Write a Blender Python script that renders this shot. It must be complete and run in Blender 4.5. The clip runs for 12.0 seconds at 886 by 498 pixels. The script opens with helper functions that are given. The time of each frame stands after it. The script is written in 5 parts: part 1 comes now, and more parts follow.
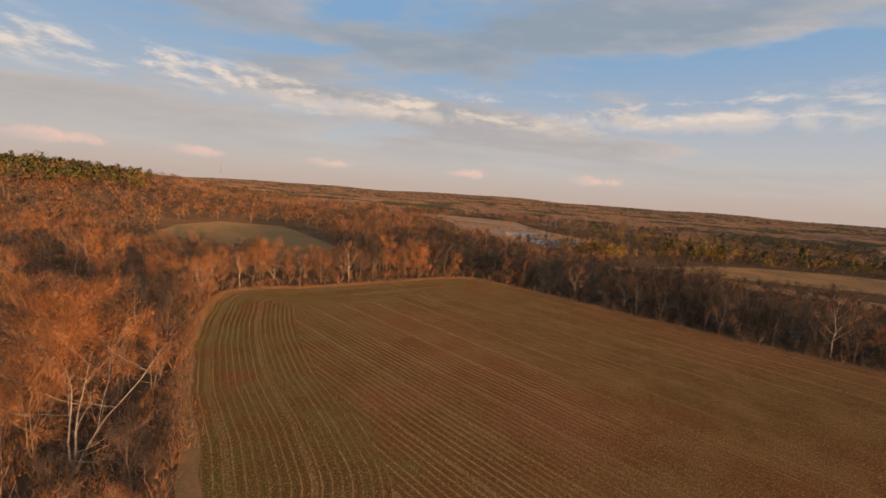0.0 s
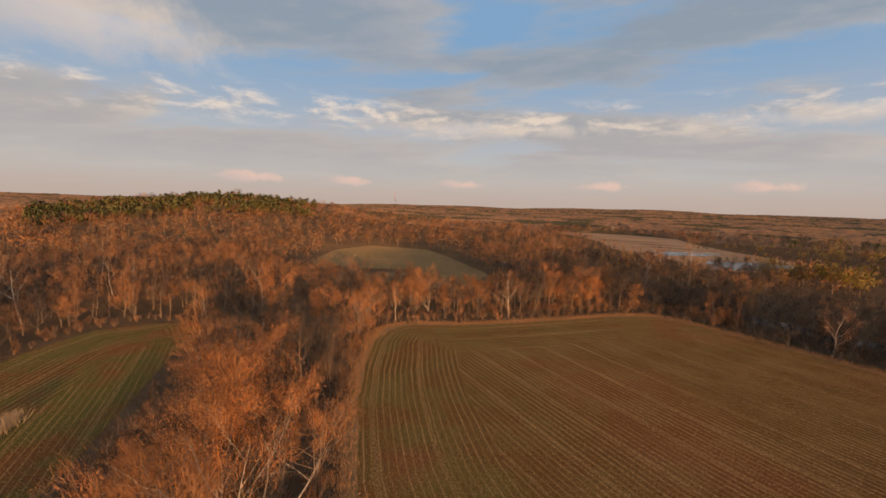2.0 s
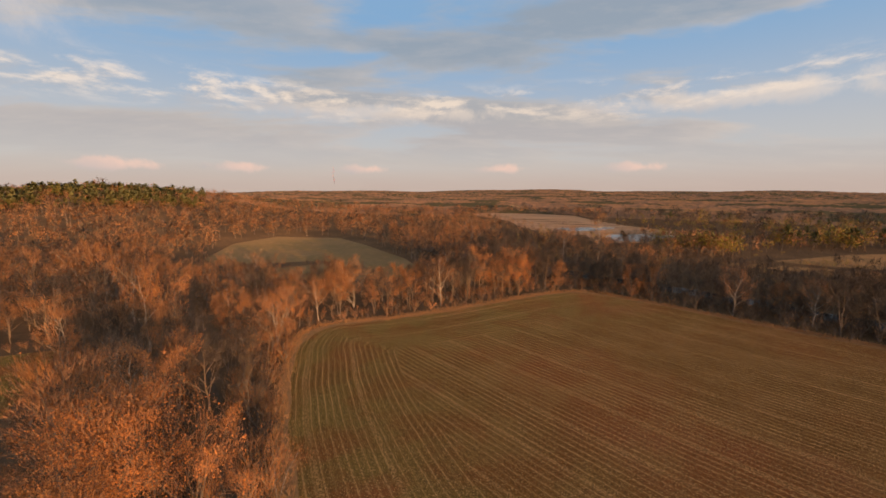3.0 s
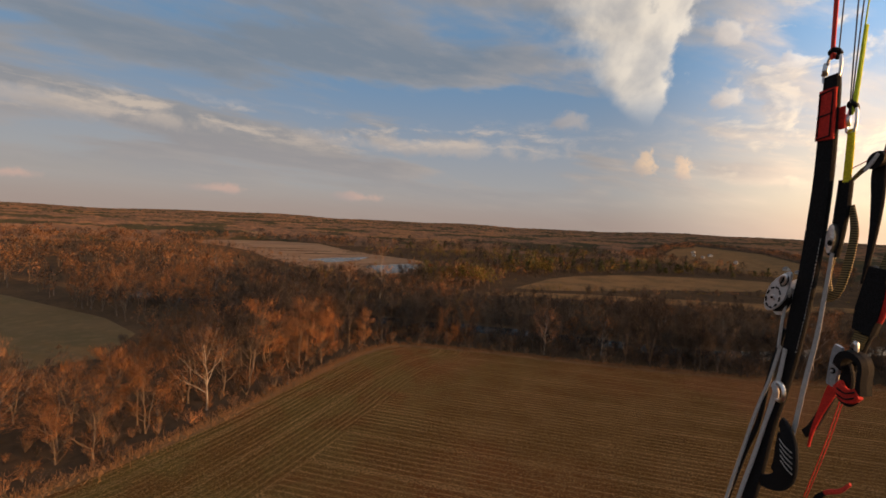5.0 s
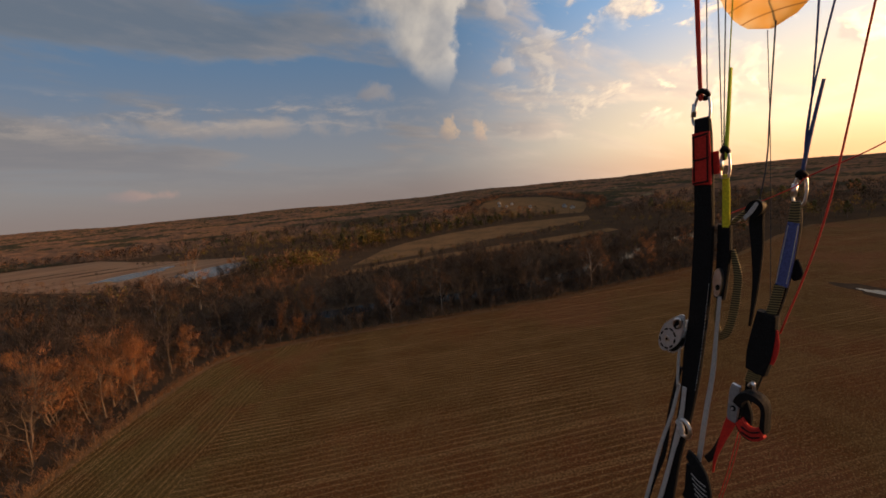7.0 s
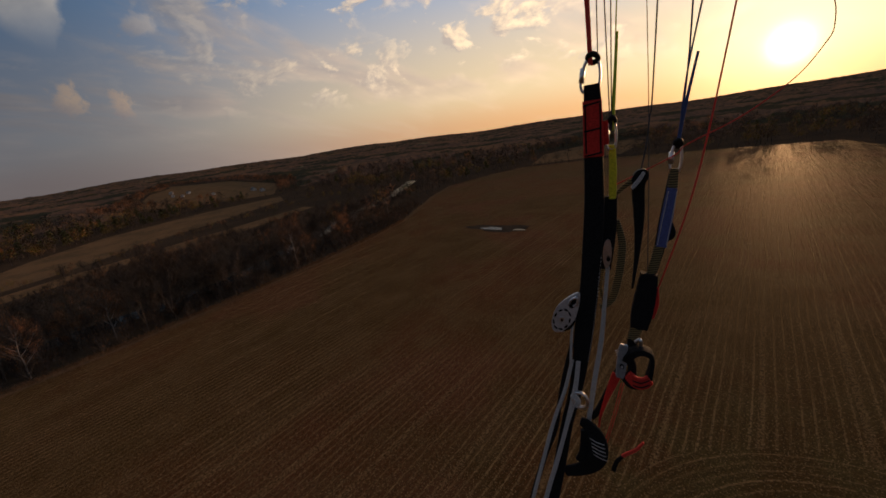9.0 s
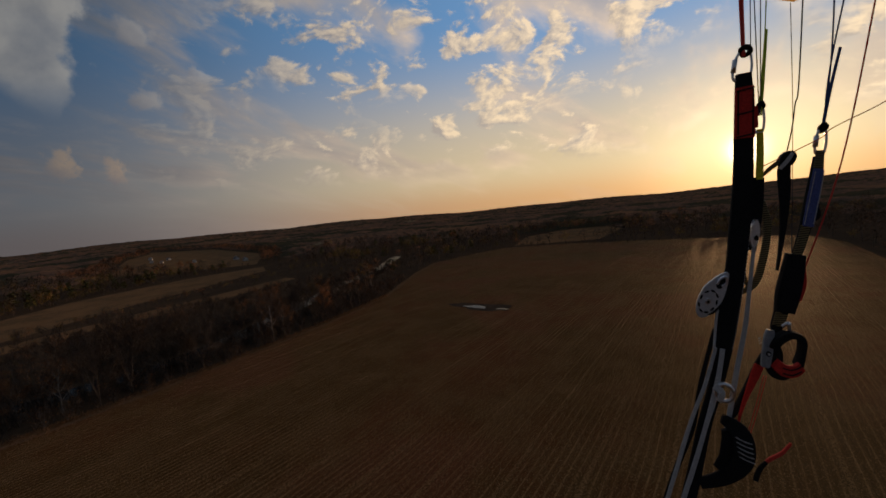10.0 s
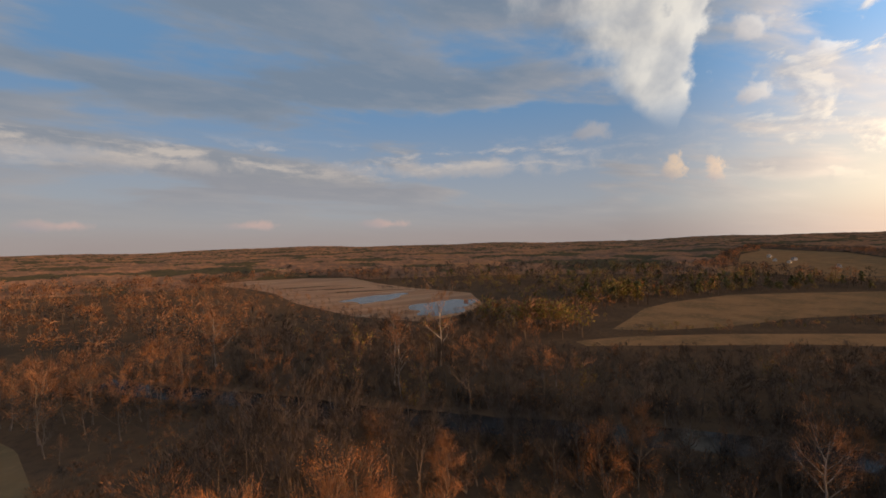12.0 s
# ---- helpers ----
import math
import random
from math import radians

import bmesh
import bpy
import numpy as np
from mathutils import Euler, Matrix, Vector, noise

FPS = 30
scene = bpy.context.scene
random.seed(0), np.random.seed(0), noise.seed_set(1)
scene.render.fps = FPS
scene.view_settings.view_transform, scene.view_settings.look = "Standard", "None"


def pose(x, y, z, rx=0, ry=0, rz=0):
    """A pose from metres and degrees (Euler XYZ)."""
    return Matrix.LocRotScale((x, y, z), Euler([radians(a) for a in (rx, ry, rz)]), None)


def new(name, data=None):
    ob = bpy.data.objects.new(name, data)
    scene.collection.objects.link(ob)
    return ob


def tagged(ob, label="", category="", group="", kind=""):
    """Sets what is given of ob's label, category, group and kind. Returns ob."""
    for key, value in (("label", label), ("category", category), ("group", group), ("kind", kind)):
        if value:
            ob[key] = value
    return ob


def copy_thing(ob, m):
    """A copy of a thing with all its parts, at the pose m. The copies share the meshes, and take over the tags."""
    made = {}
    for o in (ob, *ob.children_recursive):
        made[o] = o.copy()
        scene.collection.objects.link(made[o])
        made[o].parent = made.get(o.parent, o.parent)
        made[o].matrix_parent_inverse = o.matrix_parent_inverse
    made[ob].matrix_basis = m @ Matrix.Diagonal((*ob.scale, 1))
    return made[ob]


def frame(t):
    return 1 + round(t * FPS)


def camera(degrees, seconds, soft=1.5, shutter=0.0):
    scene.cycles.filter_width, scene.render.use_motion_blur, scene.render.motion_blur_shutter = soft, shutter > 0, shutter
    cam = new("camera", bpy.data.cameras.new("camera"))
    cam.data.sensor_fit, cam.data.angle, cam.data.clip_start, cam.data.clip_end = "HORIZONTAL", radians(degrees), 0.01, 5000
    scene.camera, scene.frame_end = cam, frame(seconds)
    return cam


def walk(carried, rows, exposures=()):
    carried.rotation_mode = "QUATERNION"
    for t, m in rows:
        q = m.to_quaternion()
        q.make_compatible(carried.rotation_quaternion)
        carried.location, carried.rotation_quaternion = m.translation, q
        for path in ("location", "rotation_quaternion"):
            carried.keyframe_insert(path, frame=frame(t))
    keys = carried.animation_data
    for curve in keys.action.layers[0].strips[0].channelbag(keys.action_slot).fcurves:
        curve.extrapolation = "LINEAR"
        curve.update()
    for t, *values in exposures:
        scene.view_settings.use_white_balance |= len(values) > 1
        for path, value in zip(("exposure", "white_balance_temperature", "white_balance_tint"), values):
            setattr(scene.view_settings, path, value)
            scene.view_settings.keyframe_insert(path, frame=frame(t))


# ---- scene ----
cam = camera(95.0, 12.0, soft=1.7)
PATH = [
    (0, pose(1.600, 2.100, 36.788, 82.26, -4.16, -0.12)),
    (0.5, pose(-2.236, 7.292, 36.947, 83.87, -3.50, -3.06)),
    (1, pose(-5.816, 12.301, 37.111, 84.54, -2.39, -1.19)),
    (1.5, pose(-9.534, 17.304, 37.316, 84.99, -2.28, 6.80)),
    (2, pose(-13.262, 22.475, 37.311, 83.86, -1.66, 17.85)),
    (2.1, pose(-14.145, 23.244, 37.180, 80.90, -0.60, 26.30)),
    (2.5, pose(-17.674, 26.322, 36.657, 79.60, 0.57, 21.26)),
    (3, pose(-21.218, 31.269, 36.812, 81.84, -0.03, 4.79)),
    (3.2, pose(-22.532, 33.368, 36.926, 82.57, -0.68, -3.03)),
    (3.6, pose(-26.170, 41.426, 37.179, 83.63, -1.78, -11.94)),
    (4.0, pose(-30.563, 53.916, 37.533, 84.50, -2.83, -17.89)),
    (4.4, pose(-34.262, 65.401, 37.850, 85.27, -3.52, -22.78)),
    (4.8, pose(-35.817, 70.438, 37.986, 86.01, -3.54, -28.49)),
    (5, pose(-35.797, 70.460, 38.003, 86.33, -2.75, -32.05)),
    (5.5, pose(-35.736, 70.490, 38.036, 85.87, 0.25, -40.37)),
    (6, pose(-35.748, 70.524, 38.043, 85.13, 1.00, -44.18)),
    (6.5, pose(-35.769, 70.573, 38.077, 84.25, 2.12, -48.88)),
    (7.0, pose(-35.729, 70.598, 38.121, 82.24, 5.58, -56.25)),
    (7.5, pose(-35.679, 70.624, 38.158, 79.01, 7.88, -66.20)),
    (7.7, pose(-35.670, 70.647, 38.176, 77.82, 8.61, -70.63)),
    (8.1, pose(-35.656, 70.698, 38.171, 76.22, 8.92, -79.39)),
    (8.5, pose(-35.638, 70.749, 38.163, 74.83, 8.75, -88.23)),
    (8.9, pose(-35.620, 70.794, 38.149, 74.38, 8.23, -96.33)),
    (9.3, pose(-35.608, 70.831, 38.121, 75.58, 7.46, -102.87)),
    (9.5, pose(-35.600, 70.862, 38.097, 78.13, 6.74, -104.32)),
    (10.0, pose(-35.611, 70.992, 38.059, 84.90, 5.47, -100.15)),
    (10.1, pose(-35.520, 72.690, 38.068, 85.53, 5.55, -93.82)),
    (10.2, pose(-35.326, 76.284, 38.088, 86.17, 5.64, -87.50)),
    (10.3, pose(-35.121, 80.079, 38.110, 86.80, 5.72, -81.17)),
    (10.4, pose(-34.917, 83.873, 38.131, 87.44, 5.80, -74.85)),
    (10.5, pose(-34.718, 87.568, 38.151, 88.07, 5.89, -68.52)),
    (11, pose(-30.536, 105.817, 38.767, 89.86, 4.73, -43.69)),
    (11.5, pose(-24.407, 121.935, 40.091, 89.63, 2.99, -35.78)),
    (12, pose(-19.467, 129.545, 41.366, 89.25, 1.59, -28.10)),
]
EXPOSURES = [(0.0, 0.75, 7050, 11), (1.0, 0.58, 7000, 11), (2.2, 0.74, 7050, 11), (3.2, 0.84, 7050, 11), (5.0, 0.22, 6900, 11), (6.0, -0.06, 6850, 11), (7.5, -0.40, 6500, 12),
             (9.3, -1.22, 6000, 12), (9.6, -1.36, 5950, 10), (10.0, -1.46, 5900, 9), (10.4, -1.52, 5900, 9), (11.0, -0.6, 5900, 9), (11.5, -0.08, 6050, 9), (12.0, 0.22, 6300, 9)]
walk(cam, PATH, EXPOSURES)

# ---- world and sun ----
SUN_AZ, SUN_EL = radians(136.8), radians(3.8)          # clockwise from +y
lamp = bpy.data.lights.new("sun", "SUN")
lamp.energy, lamp.angle, lamp.color = 5.2, radians(0.6), (1.0, 0.51, 0.20)
sun = new("sun", lamp)
sun.rotation_euler = Vector((-math.sin(SUN_AZ), -math.cos(SUN_AZ), -math.tan(radians(4.6)))).to_track_quat("-Z", "Y").to_euler()


class Nodes:
    """Short hand for building a node tree."""

    def __init__(self, tree):
        self.tree = tree
        tree.nodes.clear()

    def node(self, kind):
        return self.tree.nodes.new(kind)

    def plug(self, value, socket):
        if isinstance(value, bpy.types.NodeSocket):
            self.tree.links.new(value, socket)
        elif value is not None:
            socket.default_value = value

    def math(self, op, a, b=None, c=None, clamp=False):
        n = self.tree.nodes.new("ShaderNodeMath")
        n.operation, n.use_clamp = op, clamp
        for value, socket in zip((a, b, c), n.inputs):
            self.plug(value, socket)
        return n.outputs[0]

    def vmath(self, op, a, b=None, scale=None):
        n = self.tree.nodes.new("ShaderNodeVectorMath")
        n.operation = op
        self.plug(a, n.inputs[0])
        self.plug(b, n.inputs[1])
        if scale is not None:
            self.plug(scale, n.inputs["Scale"])
        return n.outputs["Value"] if op in ("DOT_PRODUCT", "LENGTH", "DISTANCE") else n.outputs[0]

    def xyz(self, x, y, z):
        n = self.tree.nodes.new("ShaderNodeCombineXYZ")
        for value, socket in zip((x, y, z), n.inputs):
            self.plug(value, socket)
        return n.outputs[0]

    def split(self, v):
        n = self.tree.nodes.new("ShaderNodeSeparateXYZ")
        self.plug(v, n.inputs[0])
        return n.outputs

    def noise(self, v, scale, detail=4.0, rough=0.55, distort=0.0):
        n = self.tree.nodes.new("ShaderNodeTexNoise")
        self.plug(v, n.inputs["Vector"])
        for key, value in (("Scale", scale), ("Detail", detail), ("Roughness", rough), ("Distortion", distort)):
            self.plug(value, n.inputs[key])
        return n.outputs[0]

    def ramp(self, x, lo, hi, a=0.0, b=1.0, smooth=True):
        n = self.tree.nodes.new("ShaderNodeMapRange")
        n.interpolation_type = "SMOOTHSTEP" if smooth else "LINEAR"
        for value, socket in zip((x, lo, hi, a, b), n.inputs):
            self.plug(value, socket)
        return n.outputs[0]

    def mix(self, f, a, b, mode="MIX"):
        n = self.tree.nodes.new("ShaderNodeMix")
        n.data_type, n.blend_type = "RGBA", mode
        self.plug(f, n.inputs[0])
        for value, socket in ((a, n.inputs[6]), (b, n.inputs[7])):
            self.plug((*value, 1.0) if isinstance(value, tuple) and len(value) == 3 else value, socket)
        return n.outputs[2]


DRAW, CORE_AZ = 0.605, radians(84.6)


def build_sky():
    world = bpy.data.worlds.new("evening_sky")
    scene.world = world
    world.use_nodes = True
    k = Nodes(world.node_tree)
    out = k.node("ShaderNodeOutputWorld")
    back = k.node("ShaderNodeBackground")
    k.plug(back.outputs[0], out.inputs[0])
    sky = k.node("ShaderNodeTexSky")
    sky.sky_type, sky.sun_disc = "NISHITA", False
    sky.sun_elevation, sky.sun_rotation = SUN_EL, SUN_AZ
    sky.air_density, sky.dust_density, sky.ozone_density = 1.0, 1.2, 2.0
    tx, ty, tz = k.split(k.node("ShaderNodeTexCoord").outputs["Generated"])
    # the cloud deck is laid out on a dome drawn together towards the sun and the ground
    turn = k.math("ARCTAN2", tx, ty)
    turn = k.math("ADD", turn, k.math("MULTIPLY", k.math("LESS_THAN", turn, radians(-150)), 2 * math.pi))
    turn = k.math("ADD", k.math("MULTIPLY", k.math("SUBTRACT", turn, SUN_AZ), DRAW), CORE_AZ)
    rise = k.math("MULTIPLY", k.math("ARCSINE", tz), DRAW)
    x = k.math("MULTIPLY", k.math("SINE", turn), k.math("COSINE", rise))
    y = k.math("MULTIPLY", k.math("COSINE", turn), k.math("COSINE", rise))
    z = k.math("SINE", rise)
    way = k.xyz(x, y, z)
    up = k.math("MAXIMUM", z, 0.0)
    toward = k.vmath("DOT_PRODUCT", way, (math.sin(CORE_AZ) * math.cos(SUN_EL * DRAW), math.cos(CORE_AZ) * math.cos(SUN_EL * DRAW), math.sin(SUN_EL * DRAW)))
    # the layer seen as a flat sheet overhead
    low = k.math("ADD", up, 0.26)
    px, py = k.math("DIVIDE", x, low), k.math("DIVIDE", y, low)
    sheet = k.xyz(px, py, 0.0)
    # the clear sky: blue above, cream and pink towards the ground, gold near the sun
    near_sun = k.ramp(toward, 0.62, 1.0)
    clear = k.mix(k.ramp(up, 0.02, 0.22), (0.52, 0.52, 0.54), (0.205, 0.385, 0.64))
    clear = k.mix(k.ramp(up, 0.25, 0.8), clear, (0.11, 0.25, 0.52))
    clear = k.mix(k.math("MULTIPLY", k.ramp(toward, 0.58, 0.99), k.ramp(up, 0.26, 0.03)), clear, (0.91, 0.66, 0.35))
    clear = k.mix(k.math("MULTIPLY", k.ramp(up, 0.055, 0.0), 0.75), clear, k.mix(k.ramp(toward, 0.7, 0.98), (0.52, 0.40, 0.355), (0.80, 0.38, 0.14)))
    nishita = k.mix(1.0, sky.outputs[0], (0.06, 0.06, 0.06), "MULTIPLY")
    clear = k.mix(0.15, clear, nishita)
    # grey sheet in long level layers
    wide = k.vmath("MULTIPLY", sheet, (0.55, 1.25, 1.0))
    n1 = k.noise(wide, 2.3, 8.0, 0.53, 0.3)
    n1b = k.noise(k.vmath("ADD", wide, (0.06, 0.0, 0.0)), 2.3, 8.0, 0.53, 0.3)
    cover = k.ramp(toward, 0.15, 0.72, 0.375, 0.475)
    # a heavy deck above, a blue gap under it, a level bank lower down
    high = k.math("ADD", k.math("MULTIPLY", rise, 180 / math.pi / DRAW), k.math("MULTIPLY", k.math("SUBTRACT", k.noise(k.vmath("MULTIPLY", way, (1.0, 1.0, 2.5)), 3.2, 5.0, 0.6), 0.5), 13.0))
    away = k.ramp(toward, 0.80, 0.55)
    gap = k.math("MULTIPLY", k.ramp(k.math("ABSOLUTE", k.math("SUBTRACT", high, 14.5)), 4.5, 1.0), away)
    deck = k.math("MULTIPLY", k.ramp(high, 16.5, 21.0), away)
    bank = k.math("MULTIPLY", k.ramp(k.math("ABSOLUTE", k.math("SUBTRACT", high, 6.5)), 3.6, 1.5), away)
    cover = k.math("ADD", cover, k.math("SUBTRACT", k.math("MULTIPLY", gap, 0.13), k.math("ADD", k.math("MULTIPLY", deck, 0.072), k.math("MULTIPLY", bank, 0.05))))
    body = k.ramp(n1, cover, k.math("ADD", cover, 0.16))
    lit = k.math("ADD", k.math("MULTIPLY", k.math("SUBTRACT", n1, n1b), 2.8), k.ramp(n1, k.math("ADD", cover, 0.24), cover, 0.0, 0.5), clamp=True)
    lit = k.math("MULTIPLY", k.math("ADD", lit, k.ramp(k.noise(k.vmath("MULTIPLY", sheet, (1.0, 1.6, 1.0)), 7.0, 6.0, 0.6), 0.48, 0.66, 0.0, 0.14), clamp=True), k.ramp(toward, 0.25, 0.7, 0.45, 1.0))
    shade = k.mix(near_sun, (0.245, 0.305, 0.385), (0.45, 0.40, 0.38))
    shade = k.mix(k.ramp(up, 0.20, 0.02), shade, k.mix(near_sun, (0.45, 0.40, 0.375), (0.70, 0.5, 0.32)))
    shade = k.mix(k.math("MULTIPLY", deck, 0.45), shade, (0.245, 0.295, 0.37))
    shade = k.mix(k.math("MULTIPLY", bank, 0.5), shade, (0.36, 0.36, 0.395))
    glow = k.mix(near_sun, (0.70, 0.60, 0.53), (1.25, 0.85, 0.48))
    cloud = k.mix(lit, shade, glow)
    mask = k.math("MULTIPLY", body, k.ramp(up, 0.015, 0.09, 0.15, 0.90))
    colour = k.mix(mask, clear, cloud)
    # golden clumps strewn in streets on the sun's side
    field = k.vmath("MULTIPLY", way, (1.0, 1.0, 1.7))
    n2 = k.noise(field, 15.0, 8.0, 0.6, 0.3)
    n2b = k.noise(k.vmath("ADD", field, (0.006, -0.004, 0.006)), 15.0, 8.0, 0.6, 0.3)
    street = k.ramp(k.noise(k.vmath("ADD", sheet, (3.3, 1.2, 0.0)), 1.7, 2.0, 0.5, 0.4), 0.37, 0.52)
    clump = k.math("MULTIPLY", k.ramp(n2, 0.485, 0.585), k.math("MULTIPLY", street, k.math("MULTIPLY", k.ramp(toward, 0.66, 0.86), k.ramp(up, 0.045, 0.09))))
    level = k.math("MULTIPLY", k.ramp(k.math("ABSOLUTE", k.math("SUBTRACT", up, k.math("ADD", 0.104, k.math("MULTIPLY", k.noise(way, 3.0, 2.0), 0.03)))), 0.034, 0.004), k.ramp(toward, 0.75, 0.45))
    heads = k.noise(k.vmath("MULTIPLY", way, (1.0, 1.0, 3.6)), 13.0, 8.0, 0.62, 0.25)
    heads_b = k.noise(k.vmath("MULTIPLY", k.vmath("ADD", way, (0.006, 0.0, 0.006)), (1.0, 1.0, 3.6)), 13.0, 8.0, 0.62, 0.25)
    sunny = k.math("ADD", 0.55, k.math("MULTIPLY", k.math("SUBTRACT", heads, heads_b), 6.0), clamp=True)
    colour = k.mix(k.math("MULTIPLY", k.math("MULTIPLY", k.ramp(heads, 0.44, 0.66), level), 0.62), colour, k.mix(sunny, (0.38, 0.38, 0.41), (0.86, 0.72, 0.60)))
    gold = k.math("ADD", 0.45, k.math("MULTIPLY", k.math("SUBTRACT", n2, n2b), 6.0), clamp=True)
    colour = k.mix(k.math("MULTIPLY", clump, 0.9), colour, k.mix(gold, k.mix(near_sun, (0.36, 0.35, 0.37), (0.55, 0.44, 0.34)), k.mix(near_sun, (0.80, 0.70, 0.58), (1.20, 0.86, 0.50))))

    def lump(az, el, wide_deg, high_deg, scale, seed, sharp, tint, strength=1.0):
        """A heaped cloud round one direction, its edge broken by noise."""
        nonlocal colour
        a, e = radians(az), radians(el)
        right = (math.cos(a), -math.sin(a), 0.0)
        ahead = (math.sin(a) * math.cos(e), math.cos(a) * math.cos(e), math.sin(e))
        u = k.math("DIVIDE", k.vmath("DOT_PRODUCT", way, right), radians(wide_deg))
        v = k.math("DIVIDE", k.math("SUBTRACT", z, math.sin(e)), radians(high_deg))
        front = k.ramp(k.vmath("DOT_PRODUCT", way, ahead), 0.3, 0.5)
        d = k.math("SQRT", k.math("ADD", k.math("MULTIPLY", u, u), k.math("MULTIPLY", v, v)))
        n = k.noise(k.vmath("ADD", way, (seed, seed * 0.7, 0.0)), scale, 7.0, 0.6, 0.2)
        edge = k.math("ADD", d, k.math("MULTIPLY", k.math("SUBTRACT", n, 0.5), 2.6))
        m = k.math("MULTIPLY", k.math("MULTIPLY", k.ramp(edge, 1.0, 1.0 - sharp), front), strength)
        s = k.math("ADD", k.math("MULTIPLY", u, 0.35), k.math("ADD", k.math("MULTIPLY", v, 0.25), k.math("MULTIPLY", n, 1.0)), clamp=True)
        colour = k.mix(m, colour, k.mix(s, (0.42, 0.40, 0.42), tint))

    def heap(az, el, wide_deg, high_deg, *rest):
        """The same, given by its true bearing and height."""
        lump(math.degrees(CORE_AZ) + (az - math.degrees(SUN_AZ)) * DRAW, el * DRAW, wide_deg * DRAW, high_deg * DRAW, *rest)

    # the tall cloud that narrows downwards to a tail
    bearing = k.math("MULTIPLY", k.math("ADD", k.math("DIVIDE", k.math("SUBTRACT", turn, CORE_AZ), DRAW), SUN_AZ), 180 / math.pi)
    tall = k.math("SUBTRACT", k.math("MULTIPLY", rise, 180 / math.pi / DRAW), 13.0)
    n3 = k.noise(way, 11.0, 7.0, 0.5, 0.2)
    n3b = k.noise(k.vmath("ADD", way, (0.014, -0.004, 0.006)), 11.0, 7.0, 0.5, 0.2)
    half = k.math("ADD", 1.0, k.math("ADD", k.math("MULTIPLY", tall, 0.62), k.math("MULTIPLY", k.math("MULTIPLY", tall, tall), 0.022)))
    off = k.math("DIVIDE", k.math("SUBTRACT", bearing, k.math("SUBTRACT", 57.5, k.math("MULTIPLY", tall, 0.40))), k.math("MAXIMUM", half, 0.3))
    rim = k.math("ADD", k.math("ABSOLUTE", off), k.math("ADD", k.math("MULTIPLY", k.math("SUBTRACT", n3, 0.5), 2.6), k.math("MULTIPLY", k.math("SUBTRACT", k.noise(way, 34.0, 5.0, 0.55), 0.5), 1.3)))
    soft = k.ramp(off, -0.5, 0.6, 1.25, 0.40)
    veil = k.math("MULTIPLY", k.ramp(rim, 1.0, k.math("SUBTRACT", 1.0, soft)), k.math("MULTIPLY", k.ramp(tall, -0.5, 4.5), k.ramp(k.math("ABSOLUTE", k.math("SUBTRACT", bearing, 57.0)), 40.0, 25.0)))
    shine = k.math("ADD", k.math("ADD", 0.5, k.math("MULTIPLY", off, 0.35)), k.math("MULTIPLY", k.math("SUBTRACT", n3, n3b), 5.0), clamp=True)
    colour = k.mix(k.math("MULTIPLY", veil, 0.88), colour, k.mix(shine, (0.62, 0.60, 0.59), (1.02, 0.93, 0.81)))
    heap(48.3, 13.8, 2.6, 1.6, 30.0, 4.4, 0.8, (0.66, 0.60, 0.57), 0.7)
    heap(66.3, 15.3, 2.6, 1.4, 34.0, 2.8, 0.7, (0.84, 0.74, 0.64), 0.9)
    heap(65.5, 22.0, 2.2, 1.8, 34.0, 7.2, 0.7, (0.84, 0.76, 0.68), 0.9)
    heap(71.5, 18.4, 1.2, 0.9, 44.0, 1.2, 0.7, (0.84, 0.76, 0.68), 0.8)
    heap(57.8, 8.5, 1.9, 1.8, 60.0, 1.7, 0.6, (1.0, 0.72, 0.48))
    heap(62.0, 7.8, 1.7, 1.6, 60.0, 2.2, 0.6, (1.0, 0.70, 0.46))
    heap(28.0, 10.2, 26.0, 1.5, 26.0, 7.7, 0.9, (0.86, 0.73, 0.62), 0.6)
    heap(-12.0, 10.2, 24.0, 1.5, 26.0, 4.2, 0.9, (0.86, 0.72, 0.60), 0.6)
    heap(-60.0, 17.5, 15.0, 5.0, 8.0, 8.3, 0.9, (0.90, 0.72, 0.57), 0.7)
    for az, wide_deg, seed in ((-44.0, 4.5, 9.4), (-31.0, 4.0, 3.1), (-15.0, 5.0, 5.6), (3.0, 4.5, 7.9), (20.0, 4.0, 6.3)):
        heap(az, 2.9, wide_deg, 0.85, 30.0, seed, 0.8, (0.93, 0.58, 0.46), 0.75)
    # the sun's disc in its haze
    halo = k.math("ADD", k.math("POWER", k.math("MAXIMUM", toward, 0.0), 9000.0), k.math("MULTIPLY", k.math("POWER", k.math("MAXIMUM", toward, 0.0), 260.0), 0.14))
    disc = k.ramp(toward, 0.99985, 0.99994)
    colour = k.mix(1.0, colour, k.mix(k.math("MINIMUM", k.math("ADD", halo, disc), 1.0), (0.0, 0.0, 0.0), (3.4, 2.6, 1.3)), "ADD")
    # the whole sky brightens towards the sun
    gain = k.math("ADD", 1.22, k.math("ADD", k.math("MULTIPLY", k.ramp(toward, 0.62, 1.03), 3.3), k.math("MULTIPLY", k.ramp(toward, 0.9, 1.0), 0.3)))
    colour = k.mix(1.0, colour, k.xyz(gain, gain, gain), "MULTIPLY")
    k.plug(colour, back.inputs[0])
    back.inputs[1].default_value = 0.55


build_sky()

# ---- materials ----


